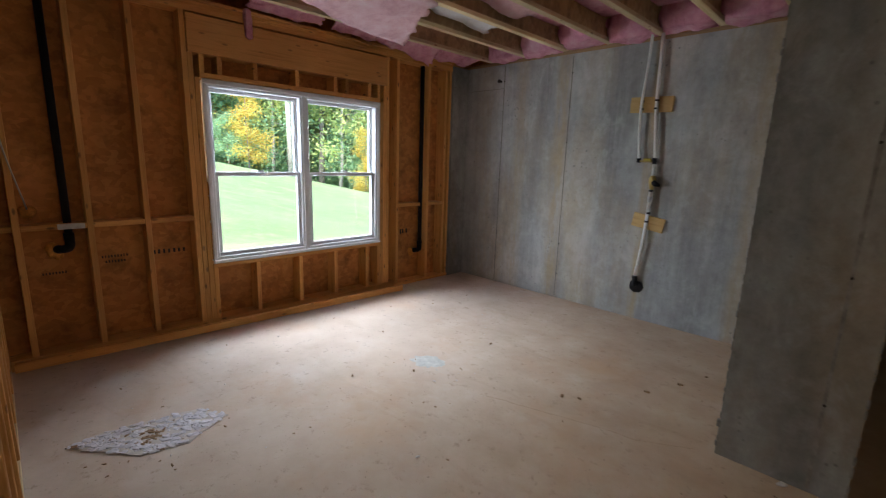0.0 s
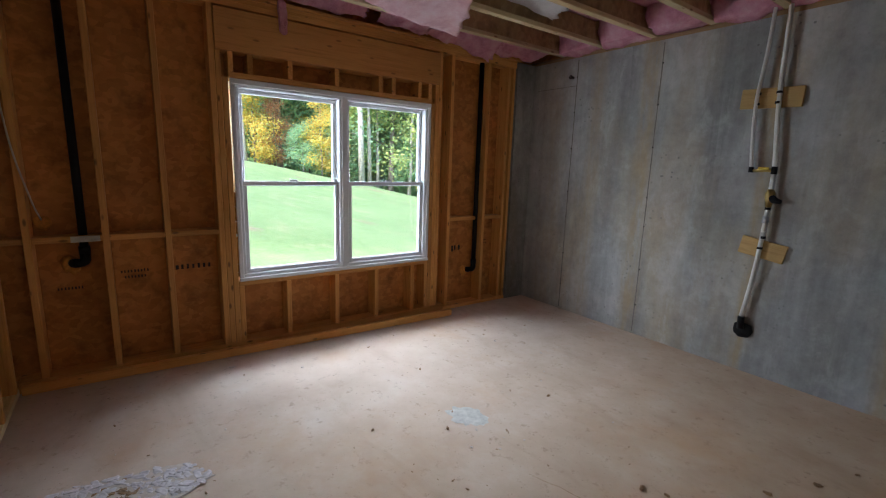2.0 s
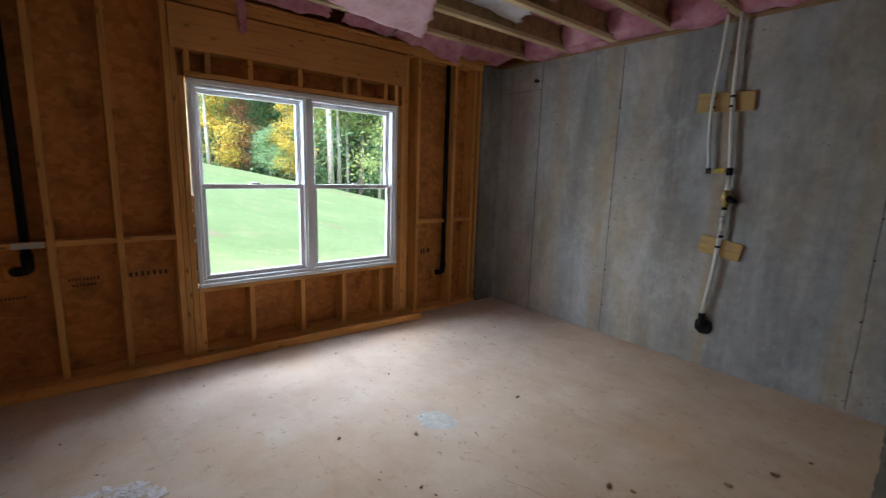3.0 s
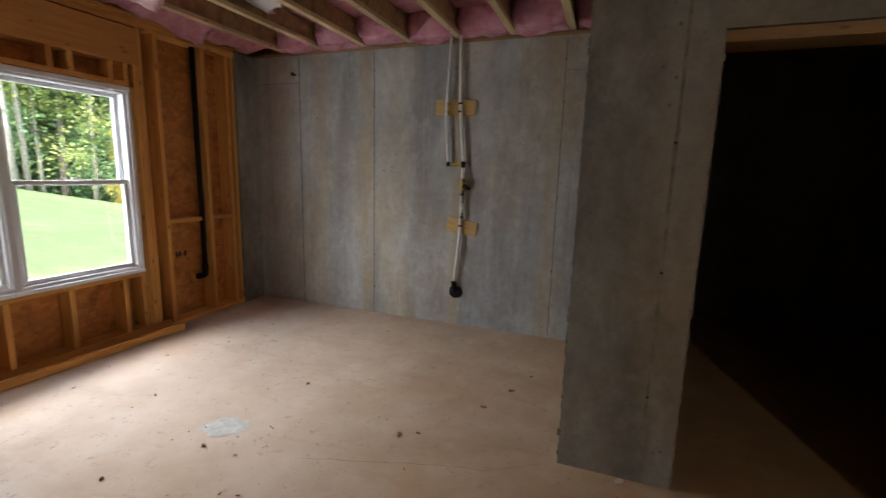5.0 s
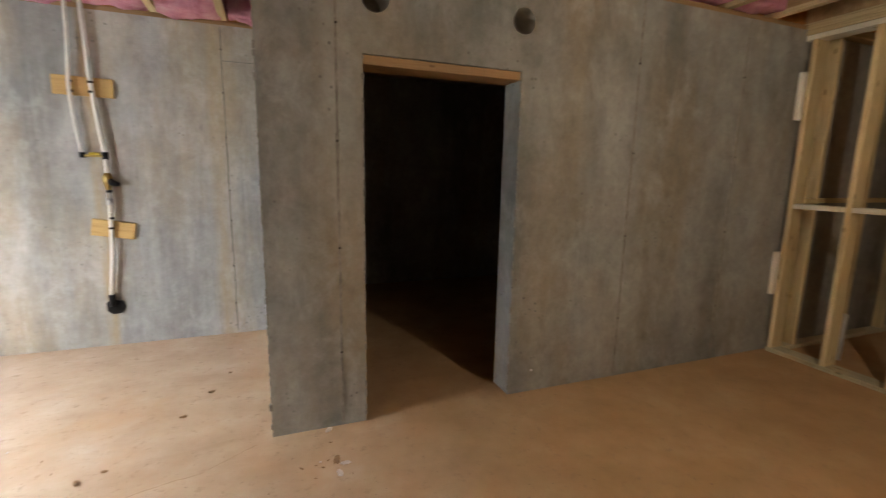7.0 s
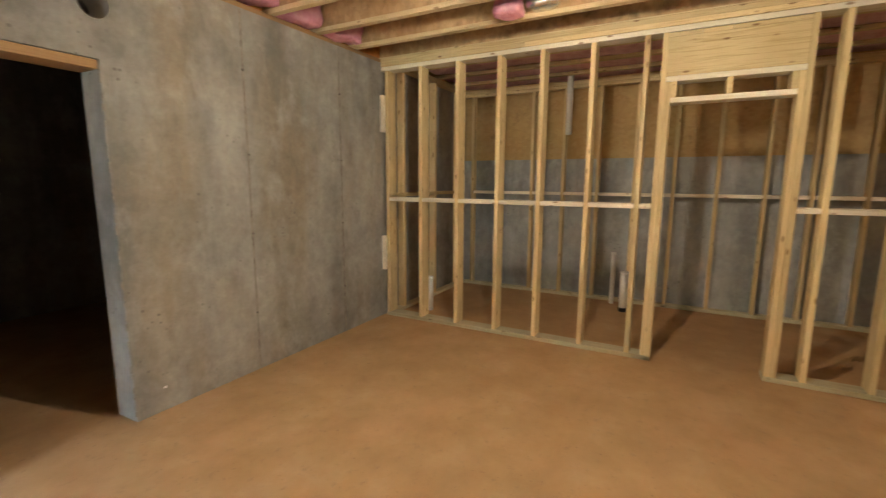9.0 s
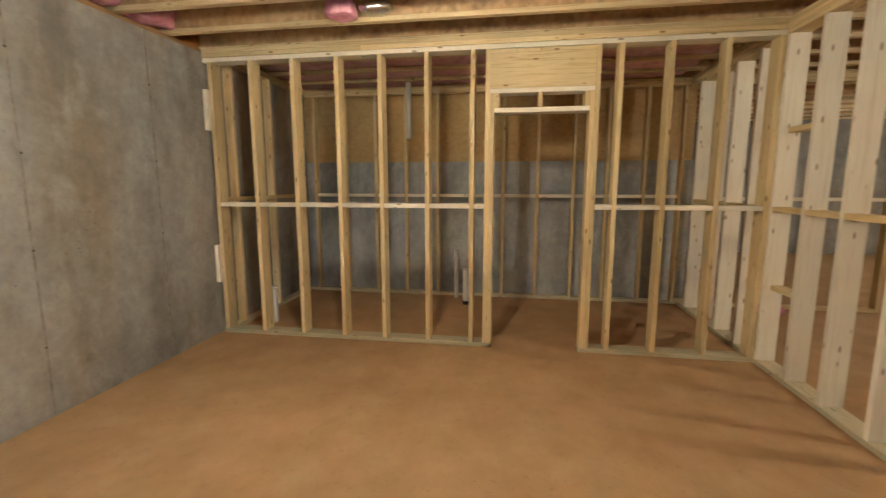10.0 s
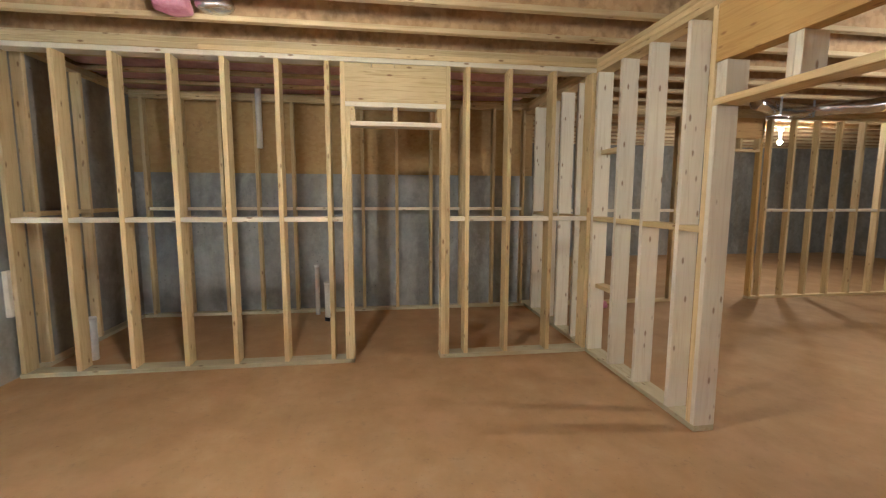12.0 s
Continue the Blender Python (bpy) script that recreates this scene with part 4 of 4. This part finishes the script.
for x, z in ((-1.83, 2.10), (-1.70, 2.10), (-1.83, 2.03), (-1.70, 2.03), (-1.665, 1.0)):
    part("pipe_strap", tube_bm([(x, PY, z - 0.008), (x, PY, z + 0.008)], 0.019), PIPE_BLACK, ws)
inlet = part("wall_inlet", blob_bm((-1.76, BACK_Y - 0.03, 0.292), (-1.64, BACK_Y + 0.01, 0.402), 0.014, 8, 16, 4, 1.0), PIPE_BLACK, ws, "black sealed pipe inlet in the wall")
part("inlet_sleeve", tube_bm([(-1.715, PY + 0.01, 0.455), (-1.71, PY + 0.015, 0.36)], 0.024), PIPE_BLACK, ws)
ws.location += Vector((0.015, 0, -0.018))
for nm, a, b, ang in (("wood_block", (-1.93, BACK_Y - 0.026, 1.982), (-1.548, BACK_Y - 0.001, 2.12), 1.5), ("wood_block", (-1.79, BACK_Y - 0.026, 0.905), (-1.495, BACK_Y - 0.001, 1.037), 9)):
    tagged(board(nm, a, b, None, LVL_MID, "", Matrix.Rotation(radians(ang), 4, 'Y')), "pine backing block screwed to the concrete", "wood block", "backing blocks")

# ---- drain pipes on the window wall ----
for y, zb, lbl in ((3.785, 0.39, "black plastic waste pipe with an elbow in the stud bay"), (0.455, 0.80, "black plastic waste pipe in the dark stud bay")):
    dp = thing("drain_pipe", lbl, "drain pipe", (SX + 0.05, y, zb), "drain pipes")
    part("pipe", tube_bm([(SX + 0.075, y, 2.9), (SX + 0.075, y, zb + 0.06)], 0.024, 16), PIPE_BLACK, dp)
    part("elbow", tube_bm(bent([(SX + 0.075, y, zb + 0.08), (SX + 0.075, y, zb), (SX + 0.07, y - 0.06, zb - 0.005), (SX, y - 0.07, zb - 0.01)], 0.05), 0.029, 16), PIPE_BLACK, dp)
    part("hub", tube_bm([(SX + 0.075, y, zb + 0.06), (SX + 0.075, y, zb + 0.11)], 0.031, 16), PIPE_BLACK, dp)
    part("foam_seal", blob_bm((SX - 0.005, y - 0.13, zb - 0.06), (SX + 0.035, y - 0.04, zb + 0.03), 0.02, 5, 18, int(y), 0.9), FOAM, dp, "orange sealing foam")
    if y < 1:
        part("stop_plate", box_bm((WX, y - 0.06, 0.945), (WX + 0.002, y + 0.09, 0.983)), STEEL, dp, "galvanised nail plate")
cb = thing("cable", "loose pale cable hanging down a stud", "cable", (WX, 0.2, 1.0))
part("wire", tube_bm(bent([(WX - 0.01, 0.13, 2.6), (WX + 0.012, 0.15, 1.9), (WX + 0.012, 0.18, 1.5), (WX - 0.02, 0.245, 1.16), (SX + 0.03, 0.26, 1.08)], 0.3), 0.005, 8), WIRE, cb)
part("foam_seal", blob_bm((SX - 0.005, 0.225, 1.01), (SX + 0.04, 0.305, 1.1), 0.02, 5, 18, 11, 0.9), FOAM, cb, "orange sealing foam")
tagged(part("foam_dab", blob_bm((SX - 0.005, 0.36, 0.72), (SX + 0.03, 0.42, 0.78), 0.02, 5, 18, 12, 0.9), FOAM), "dab of orange sealing foam on the sheathing", "foam")

# ---- plumbing stubs in the rear room ----
def stub(x, y, za, zb, r, label, foot=False, flange=False):
    ob = thing("pipe_stub", label, "pipe stub", (x, y, za), "plumbing stubs")
    part("pipe", tube_bm([(x, y, za + (0.04 if foot else 0)), (x, y, zb)], r, 18), PIPE_WHITE, ob)
    part("cap", tube_bm([(x, y, zb - 0.02), (x, y, zb + 0.004)], [r + 0.003, r + 0.002], 18), PIPE_WHITE, ob)
    if foot:
        part("base_ring", tube_bm([(x, y, za), (x, y, za + 0.045)], r + 0.004, 18), PIPE_BLACK, ob)
    return ob


stub(4.88, 0.43, 0, 0.45, 0.042, "short white plastic waste stub with a black base", True)
stub(5.17, 0.59, 0, 0.61, 0.026, "thin white plastic waste stub from the floor")
stub(3.87, 2.345, 0, 0.38, 0.036, "white plastic pipe stub beside the concrete wall")
stub(5.22, 1.20, 2.0, 2.9, 0.034, "white plastic pipe hanging from the joists")

# ---- foil duct and lamp in the far room ----
db = tube_bm(bent([(4.52, -4.62, 2.57), (4.60, -4.9, 2.53), (4.72, -5.4, 2.53), (4.5, -6.0, 2.56), (4.1, -6.6, 2.58)], 0.3, 8), 0.08, 20)
for v in db.verts:
    v.co += 0.022 * Vector((noise.noise(v.co * 22), noise.noise(v.co * 22 + Vector((5, 0, 0))), noise.noise(v.co * 19)))
duct = thing("flexible_duct", "crinkled silver foil duct slung under the joists", "duct", (4.5, -5.2, 2.5))
part("sleeve", db, FOIL, duct)
for y, x in ((-4.95, 4.61), (-5.5, 4.70)):
    part("strap", box_bm((x - 0.1, y - 0.015, 2.44), (x + 0.1, y + 0.015, 2.446)), STEEL, duct)
    part("strap", box_bm((x - 0.1, y - 0.015, 2.446), (x - 0.097, y + 0.015, JOIST_Z)), STEEL, duct)
cd = blob_bm((2.94, 0.80, 2.67), (3.08, 1.02, 2.76), 0.02, 6, 9, 5, 0.7)
tagged(part("duct_scrap", cd, FOIL), "scrap of silver duct foil between the joists", "duct")
for LX, LY, LZ in ((6.52, -6.97, 2.39), (1.48, 0.46, 2.42), (1.69, -5.0, 2.42)):
    lamp = thing("bare_bulb", "lit bare bulb in a white socket on a joist", "lamp", (LX, LY, JOIST_Z), "bare bulbs")
    part("socket", tube_bm([(LX, LY, JOIST_Z), (LX, LY, JOIST_Z - 0.05), (LX, LY, JOIST_Z - 0.10), (LX, LY, LZ + 0.05)], [0.055, 0.05, 0.025, 0.022], 16), VINYL, lamp)
    bm = bmesh.new()
    bmesh.ops.create_icosphere(bm, subdivisions=3, radius=0.032, matrix=Matrix.Translation((LX, LY, LZ)) @ Matrix.Diagonal((1, 1, 1.25, 1)))
    part("bulb", bm, BULB, lamp, "glowing warm bulb")

# ---- marks and litter on the floor ----
def flat_patch(name, x, y, rx, ry, turn, mat, label, cat, seed, h=0.004, lumps=0.0, rag=0.35):
    bm = bmesh.new()
    n, rings = 44, 6
    mid = bm.verts.new((0, 0, h + lumps * 0.5))
    last = None
    for r in range(1, rings + 1):
        ring = []
        for k in range(n):
            a = math.tau * k / n
            f = r / rings * (1 + rag * noise.noise((3 * math.cos(a) + seed, 3 * math.sin(a), 0.5)) * (r / rings))
            px, py = rx * f * math.cos(a), ry * f * math.sin(a)
            z = 0.001 if r == rings else h * (1 - 0.3 * (r / rings)) + lumps * abs(noise.noise((px * 24 + seed, py * 24, 1.5)))
            ring.append(bm.verts.new((px, py, z)))
        for k in range(n):
            j = (k + 1) % n
            bm.faces.new((last[k], ring[k], ring[j], last[j]) if last else (mid, ring[k], ring[j]))
        last = ring
    return tagged(part(name, bm, mat, None, "", pose(x, y, 0.003, 0, 0, turn)), label, cat)


flat_patch("plaster_smear", -2.307, 2.28, 0.115, 0.085, 20, BLUISH, "pale bluish plaster smear on the dusty floor", "floor stain", 2, 0.0015, rag=0.55)
rng = random.Random(7)
SPALL_EDGE = [(-2.80, 0.235), (-2.49, 0.484), (-2.45, 0.685), (-2.58, 0.92), (-2.74, 0.83), (-2.80, 0.58), (-2.83, 0.40)]


def inside(x, y, ring):
    hit = False
    for (xa, ya), (xb, yb) in zip(ring, ring[1:] + ring[:1]):
        if (ya > y) != (yb > y) and x < (xb - xa) * (y - ya) / (yb - ya) + xa:
            hit = not hit
    return hit


spall = thing("spalled_patch", "rough broken patch of pale concrete flakes on the floor", "floor patch", (-2.65, 0.58, 0))
sb = bmesh.new()
cx, cy = -2.65, 0.58
mid = sb.verts.new((cx, cy, 0.0065))
rim, low = [], []
for (xa, ya), (xb, yb) in zip(SPALL_EDGE, SPALL_EDGE[1:] + SPALL_EDGE[:1]):
    for k in range(8):
        x, y = xa + (xb - xa) * k / 8, ya + (yb - ya) * k / 8
        w = 1 + 0.16 * noise.noise((x * 19, y * 19, 4))
        rim.append(sb.verts.new((cx + (x - cx) * w, cy + (y - cy) * w, 0.0055)))
        low.append(sb.verts.new((cx + (x - cx) * w * 1.02, cy + (y - cy) * w * 1.02, -0.004)))
for k in range(len(rim)):
    j = (k + 1) % len(rim)
    sb.faces.new((mid, rim[k], rim[j]))
    sb.faces.new((rim[k], low[k], low[j], rim[j]))
part("bare_slab", sb, PAPER, spall)
FLAKES = [mesh_of("flake", blob_bm((-0.032, -0.016, 0), (0.032, 0.016, 0.006), 0.009, 3, 40, q, 0.35), SPALL) for q in range(6)]
GRIT = [mesh_of("flake", blob_bm((-0.022, -0.012, 0), (0.022, 0.012, 0.006), 0.008, 3, 40, q, 0.35), CHIP) for q in range(3)]
count = 0
while count < 280:
    x, y = rng.uniform(-2.86, -2.42), rng.uniform(0.2, 0.95)
    if not inside(x, y, SPALL_EDGE):
        continue
    count += 1
    brown = math.hypot(x + 2.63, y - 0.56) < 0.07 or rng.random() < 0.02
    k = rng.uniform(0.3, 0.95)
    part("flake", (GRIT if brown else FLAKES)[count % 3 + (0 if brown or count % 2 else 3)], None, spall, "", pose(x, y, 0.005, rng.uniform(-12, 12), rng.uniform(-12, 12), rng.gauss(60, 35)) @ Matrix.Diagonal((k, k, k * 0.75, 1)))

# hairline crack in the slab
crack = thing("floor_crack", "thin wandering crack in the dusty concrete slab", "crack", (-1.2, 2.4, 0))
kb = bmesh.new()
way = [(-1.74, 2.208), (-1.436, 2.307), (-1.052, 2.433), (-0.828, 2.479), (-0.56, 2.655)]
pts = []
for (xa, ya), (xb, yb) in zip(way, way[1:]):
    for k in range(10):
        x, y = xa + (xb - xa) * k / 10, ya + (yb - ya) * k / 10
        pts.append((x, y + 0.012 * noise.noise((x * 11, 3, 1)) + 0.005 * noise.noise((x * 43, 7, 1))))
for (xa, ya), (xb, yb) in zip(pts, pts[1:]):
    w = 0.0012 + 0.0014 * abs(noise.noise((xa * 17, 2, 9)))
    kb.faces.new([kb.verts.new(q) for q in ((xa, ya - w, 0.0062), (xb, yb - w, 0.0062), (xb, yb + w, 0.0062), (xa, ya + w, 0.0062))])
part("fissure", kb, CHIP, crack)
for i, (x, y, s) in enumerate(((-1.003, 3.07, 0.02), (-0.88, 3.354, 0.022), (-0.20, 2.37, 0.035), (-1.365, 2.594, 0.022), (-2.274, 2.10, 0.016), (-1.27, 2.646, 0.014), (-0.79, 3.626, 0.012), (-2.207, 2.893, 0.014), (-2.495, 1.731, 0.012), (-2.999, 2.38, 0.014))):
    flat_patch("clay_clod", x, y, s, s * 0.5, i * 37, CHIP, "small brown clod of dried clay on the floor", "debris", i + 9, 0.008, 0.012)
CH = [blob_bm((-0.012, -0.005, 0), (0.012, 0.005, 0.006), 0.004, 2, 60, s, 0.5) for s in range(4)]
CHM = [mesh_of("chip", b, m) for b, m in zip(CH, (CHIP, CHIP, PAPER, CHIP))]
for i in range(110):
    u = rng.random()
    if u < 0.3:
        x, y = -2.5 + rng.gauss(0, 0.4), 0.55 + rng.gauss(0, 0.35)
    elif u < 0.45:
        x, y = -2.2 + rng.gauss(0, 0.35), 2.2 + rng.gauss(0, 0.35)
    elif u < 0.55:
        x, y = -0.2 + rng.gauss(0, 0.12), 2.4 + rng.gauss(0, 0.1)
    else:
        x, y = rng.uniform(-3.8, -0.3), rng.uniform(0.3, 4.3)
    if y < 0.12 or x < -3.88 or (x > -0.55 and y > 2.62):
        continue
    k = rng.random()
    ob = part("chip", CHM[i % 4], None, None, "", pose(x, y, 0.004, 0, 0, rng.uniform(0, 360)) @ Matrix.Diagonal((0.3 + 0.7 * k, 0.3 + 0.6 * k, 0.4 + 0.5 * k, 1)))
    tagged(ob, "pale scrap on the dusty floor" if i % 4 == 2 else "tiny brown wood chip on the dusty floor", "debris", "floor litter")
for i, (x, y) in enumerate(((-0.16, 2.33), (-0.205, 2.654), (-0.199, 2.26), (-0.324, 2.867), (-3.317, 3.894), (-3.753, 1.235))):
    flat_patch("pale_scrap", x, y, 0.028, 0.014, i * 50, PAPER, "crumpled pale scrap on the floor", "debris", i + 40, 0.006, 0.01)

# ---- outside: lawn, hill and woods ----
def hill(x, y):
    d = max(0.0, -4.25 - x)
    if x >= -4.25:
        z = 0.12 - 0.13 * (y - 2)
        side = min(1.0, max(0.0, (x + 4.25) / 3))
        return z * (1 - side) + 2.3 * side
    r = math.hypot(d, y - 0.7)
    z = 0.12 + 0.10 * d - 0.165 * (y - 2) * min(1.0, d / 6 + 0.25)
    if r > 21:
        z -= 0.16 * (r - 21) if r < 45 else 0.16 * 24
    return z + 0.06 * noise.noise((x * 0.25, y * 0.25, 0))


gb_ = bmesh.new()
gx = [-3000, -900, -300, -120] + [-70 + i for i in range(0, 50, 2)] + [-20 + 0.6 * i for i in range(27)] + [-4.22, -1.2, 10.2, 40, 120, 900, 3000]
gy = [-3000, -900, -200, -60, -30, -12.45] + [-11 + 1.0 * i for i in range(15)] + [4.68, 6.15] + [7 + i for i in range(0, 50, 2)] + [120, 500, 3000]
gv = {}
for i, x in enumerate(gx):
    for j, y in enumerate(gy):
        far = max(abs(x), abs(y)) > 80
        gv[i, j] = gb_.verts.new((x, y, -3.0 if far and x < -4 else hill(x, y) if not far else 2.0))
for i in range(len(gx) - 1):
    for j in range(len(gy) - 1):
        if gx[i] >= -4.23 and gx[i + 1] <= 10.3 and gy[j] >= -12.5 and gy[j + 1] <= 6.2:
            continue
        f = gb_.faces.new((gv[i, j], gv[i + 1, j], gv[i + 1, j + 1], gv[i, j + 1]))
        f.smooth = True
structure("ground", gb_, GRASS, "sunny pale green lawn rising to a hill")


def tree_parts(h, low, spread, leaves, size, seed, rad):
    """The trunk with limbs, and the crown of separate leaves."""
    r = random.Random(seed)
    lean = Vector((r.uniform(-0.04, 0.04), r.uniform(-0.04, 0.04), 1))
    tb = tube_bm([lean * h * s + Vector((0.12 * noise.noise((seed, s * 3, 0)), 0.12 * noise.noise((s * 3, seed, 1)), 0)) for s in (0, 0.15, 0.35, 0.6, 0.85, 1)],
                 [rad, rad * 0.85, rad * 0.7, rad * 0.5, rad * 0.3, rad * 0.08], 9)
    tips = []
    for k in range(26):
        s = r.uniform(low / h, 0.95)
        a = r.uniform(0, math.tau)
        ln = spread * (0.45 + 0.6 * r.random()) * (1.15 - 0.6 * s)
        p = lean * h * s
        e = p + Vector((math.cos(a) * ln, math.sin(a) * ln, ln * r.uniform(0.05, 0.5)))
        m_ = p.lerp(e, 0.5) + Vector((0, 0, 0.08 * ln))
        tube_bm([p, m_, e], [rad * 0.3 * (1.1 - s), rad * 0.2 * (1.1 - s), 0.01], 5, tb)
        tips += [m_, e, p.lerp(e, 0.75)]
    verts, faces = [], []
    for k in range(leaves):
        c = r.choice(tips)
        q = c + Vector((r.gauss(0, 0.5), r.gauss(0, 0.5), r.gauss(0, 0.42))) * (0.42 * spread)
        u = Vector((r.gauss(0, 1), r.gauss(0, 1), r.gauss(0, 0.6))).normalized()
        w = u.cross(Vector((r.gauss(0, 1), r.gauss(0, 1), r.gauss(0, 1)))).normalized()
        s = size * r.uniform(0.6, 1.4)
        n = len(verts)
        verts += [q - u * s, q + w * s * 0.5, q + u * s, q - w * s * 0.5]
        faces.append((n, n + 1, n + 2, n + 3))
    me = bpy.data.meshes.new("crown")
    me.from_pydata(verts, [], faces)
    return tb, me


KINDS = []
for i, (h, low, spread, leaves, size, rad, leaf, bark, lbl) in enumerate((
        (15, 1.2, 3.2, 9000, 0.12, 0.20, LEAF_GREEN, BARK, "tall green leafy tree at the edge of the woods"),
        (14, 1.4, 2.8, 8000, 0.11, 0.14, LEAF_LIME, BARK_PALE, "slender tree with yellow-green autumn leaves"),
        (8, 0.8, 1.7, 6500, 0.085, 0.07, LEAF_GOLD, BARK, "small golden autumn tree at the wood edge"),
        (6, 0.3, 1.8, 6500, 0.09, 0.07, LEAF_GREEN, BARK, "bushy green sapling at the wood edge"),
        (8, 0.8, 1.8, 5000, 0.085, 0.08, LEAF_RUST, BARK, "small tree with rusty red leaves"),
        (18, 5.0, 2.6, 3500, 0.12, 0.16, LEAF_LIME, BARK_PALE, "tall bare pale trunk with a high thin crown"))):
    tb, crown = tree_parts(h, low, spread, leaves, size, i + 3, rad)
    crown.materials.append(leaf)
    KINDS.append((mesh_of("trunk", tb, bark), crown, lbl))
trng = random.Random(21)


def plant(kind, x, y, s, turn):
    tm, cm, lbl = KINDS[kind]
    ob = new("tree")
    ob.matrix_basis = pose(x, y, hill(x, y) - 0.1, 0, 0, turn)
    tagged(ob, lbl, "tree", "trees of the woods")
    for nm, me in (("trunk", tm), ("crown", cm)):
        c = new(nm, me)
        c.parent = ob
        c.scale = (s, s, s)
    return ob


# the trees that can be told apart at the edge: bearing from the window room, distance, kind, size
for az, d, kind, size in ((13.2, 27, 2, 0.8), (20.8, 25, 2, 0.62), (34.7, 27, 2, 0.5), (16.0, 28, 0, 0.9), (15.4, 27.5, 4, 0.55), (25.6, 26, 5, 1.15), (26.6, 27, 5, 0.8),
                          (27.6, 28, 5, 0.65), (29.2, 28.5, 0, 1.0), (12.2, 26.5, 5, 0.7), (18.6, 25, 3, 0.42), (31.5, 28, 1, 0.9), (23.5, 29, 1, 0.8)):
    az = math.radians(az)
    plant(kind, -0.4 - d * math.cos(az), 0.7 + d * math.sin(az), size, az * 400)
for k in range(58):
    az = math.radians(trng.uniform(4, 43))
    d = trng.uniform(29, 47)
    u = trng.random()
    kind = 0 if u < 0.46 else 3 if u < 0.84 else 1 if u < 0.92 else 5 if u < 0.98 else 2
    plant(kind, -0.4 - d * math.cos(az), 0.7 + d * math.sin(az), trng.uniform(0.8, 1.2), trng.uniform(0, 360))
def leaf_cloud(name, count, near, far, low, high, small, large, gaps, mats, label):
    """Foliage too far off to count: loose leaves in a curved belt, thinned by noise."""
    verts, faces, kinds = [], [], []
    for k in range(count):
        az = math.radians(trng.uniform(-4, 50))
        d = trng.uniform(near, far)
        c = Vector((-0.4 - d * math.cos(az), 0.7 + d * math.sin(az), 0))
        c.z = hill(c.x, c.y) * (near < 40) + low + (high - low) * trng.random()
        if noise.noise(c * 0.33) < gaps:
            continue
        u = Vector((trng.gauss(0, 1), trng.gauss(0, 1), trng.gauss(0, 1))).normalized()
        w = u.cross(Vector((trng.gauss(0, 1), trng.gauss(0, 1), trng.gauss(0, 1)))).normalized()
        s = trng.uniform(small, large)
        n = len(verts)
        verts += [c - u * s, c + w * s * 0.6, c + u * s, c - w * s * 0.6]
        faces.append((n, n + 1, n + 2, n + 3))
        kinds.append(0 if noise.noise(c * 0.5 + Vector((9, 3, 1))) < 0.34 or len(mats) < 2 else 1)
    me = bpy.data.meshes.new(name)
    me.from_pydata(verts, [], faces)
    for m in mats:
        me.materials.append(m)
    me.polygons.foreach_set("material_index", kinds)
    return tagged(new(name, me), label, "woods", kind="stuff")


leaf_cloud("far_woods", 60000, 46, 60, -4, 20, 0.25, 0.5, -9, (LEAF_FAR,), "dense green woods in the distance")
leaf_cloud("undergrowth", 60000, 29, 34, 0, 9.5, 0.07, 0.16, -0.3, (LEAF_GREEN, LEAF_LIME), "leafy green undergrowth at the edge of the woods")
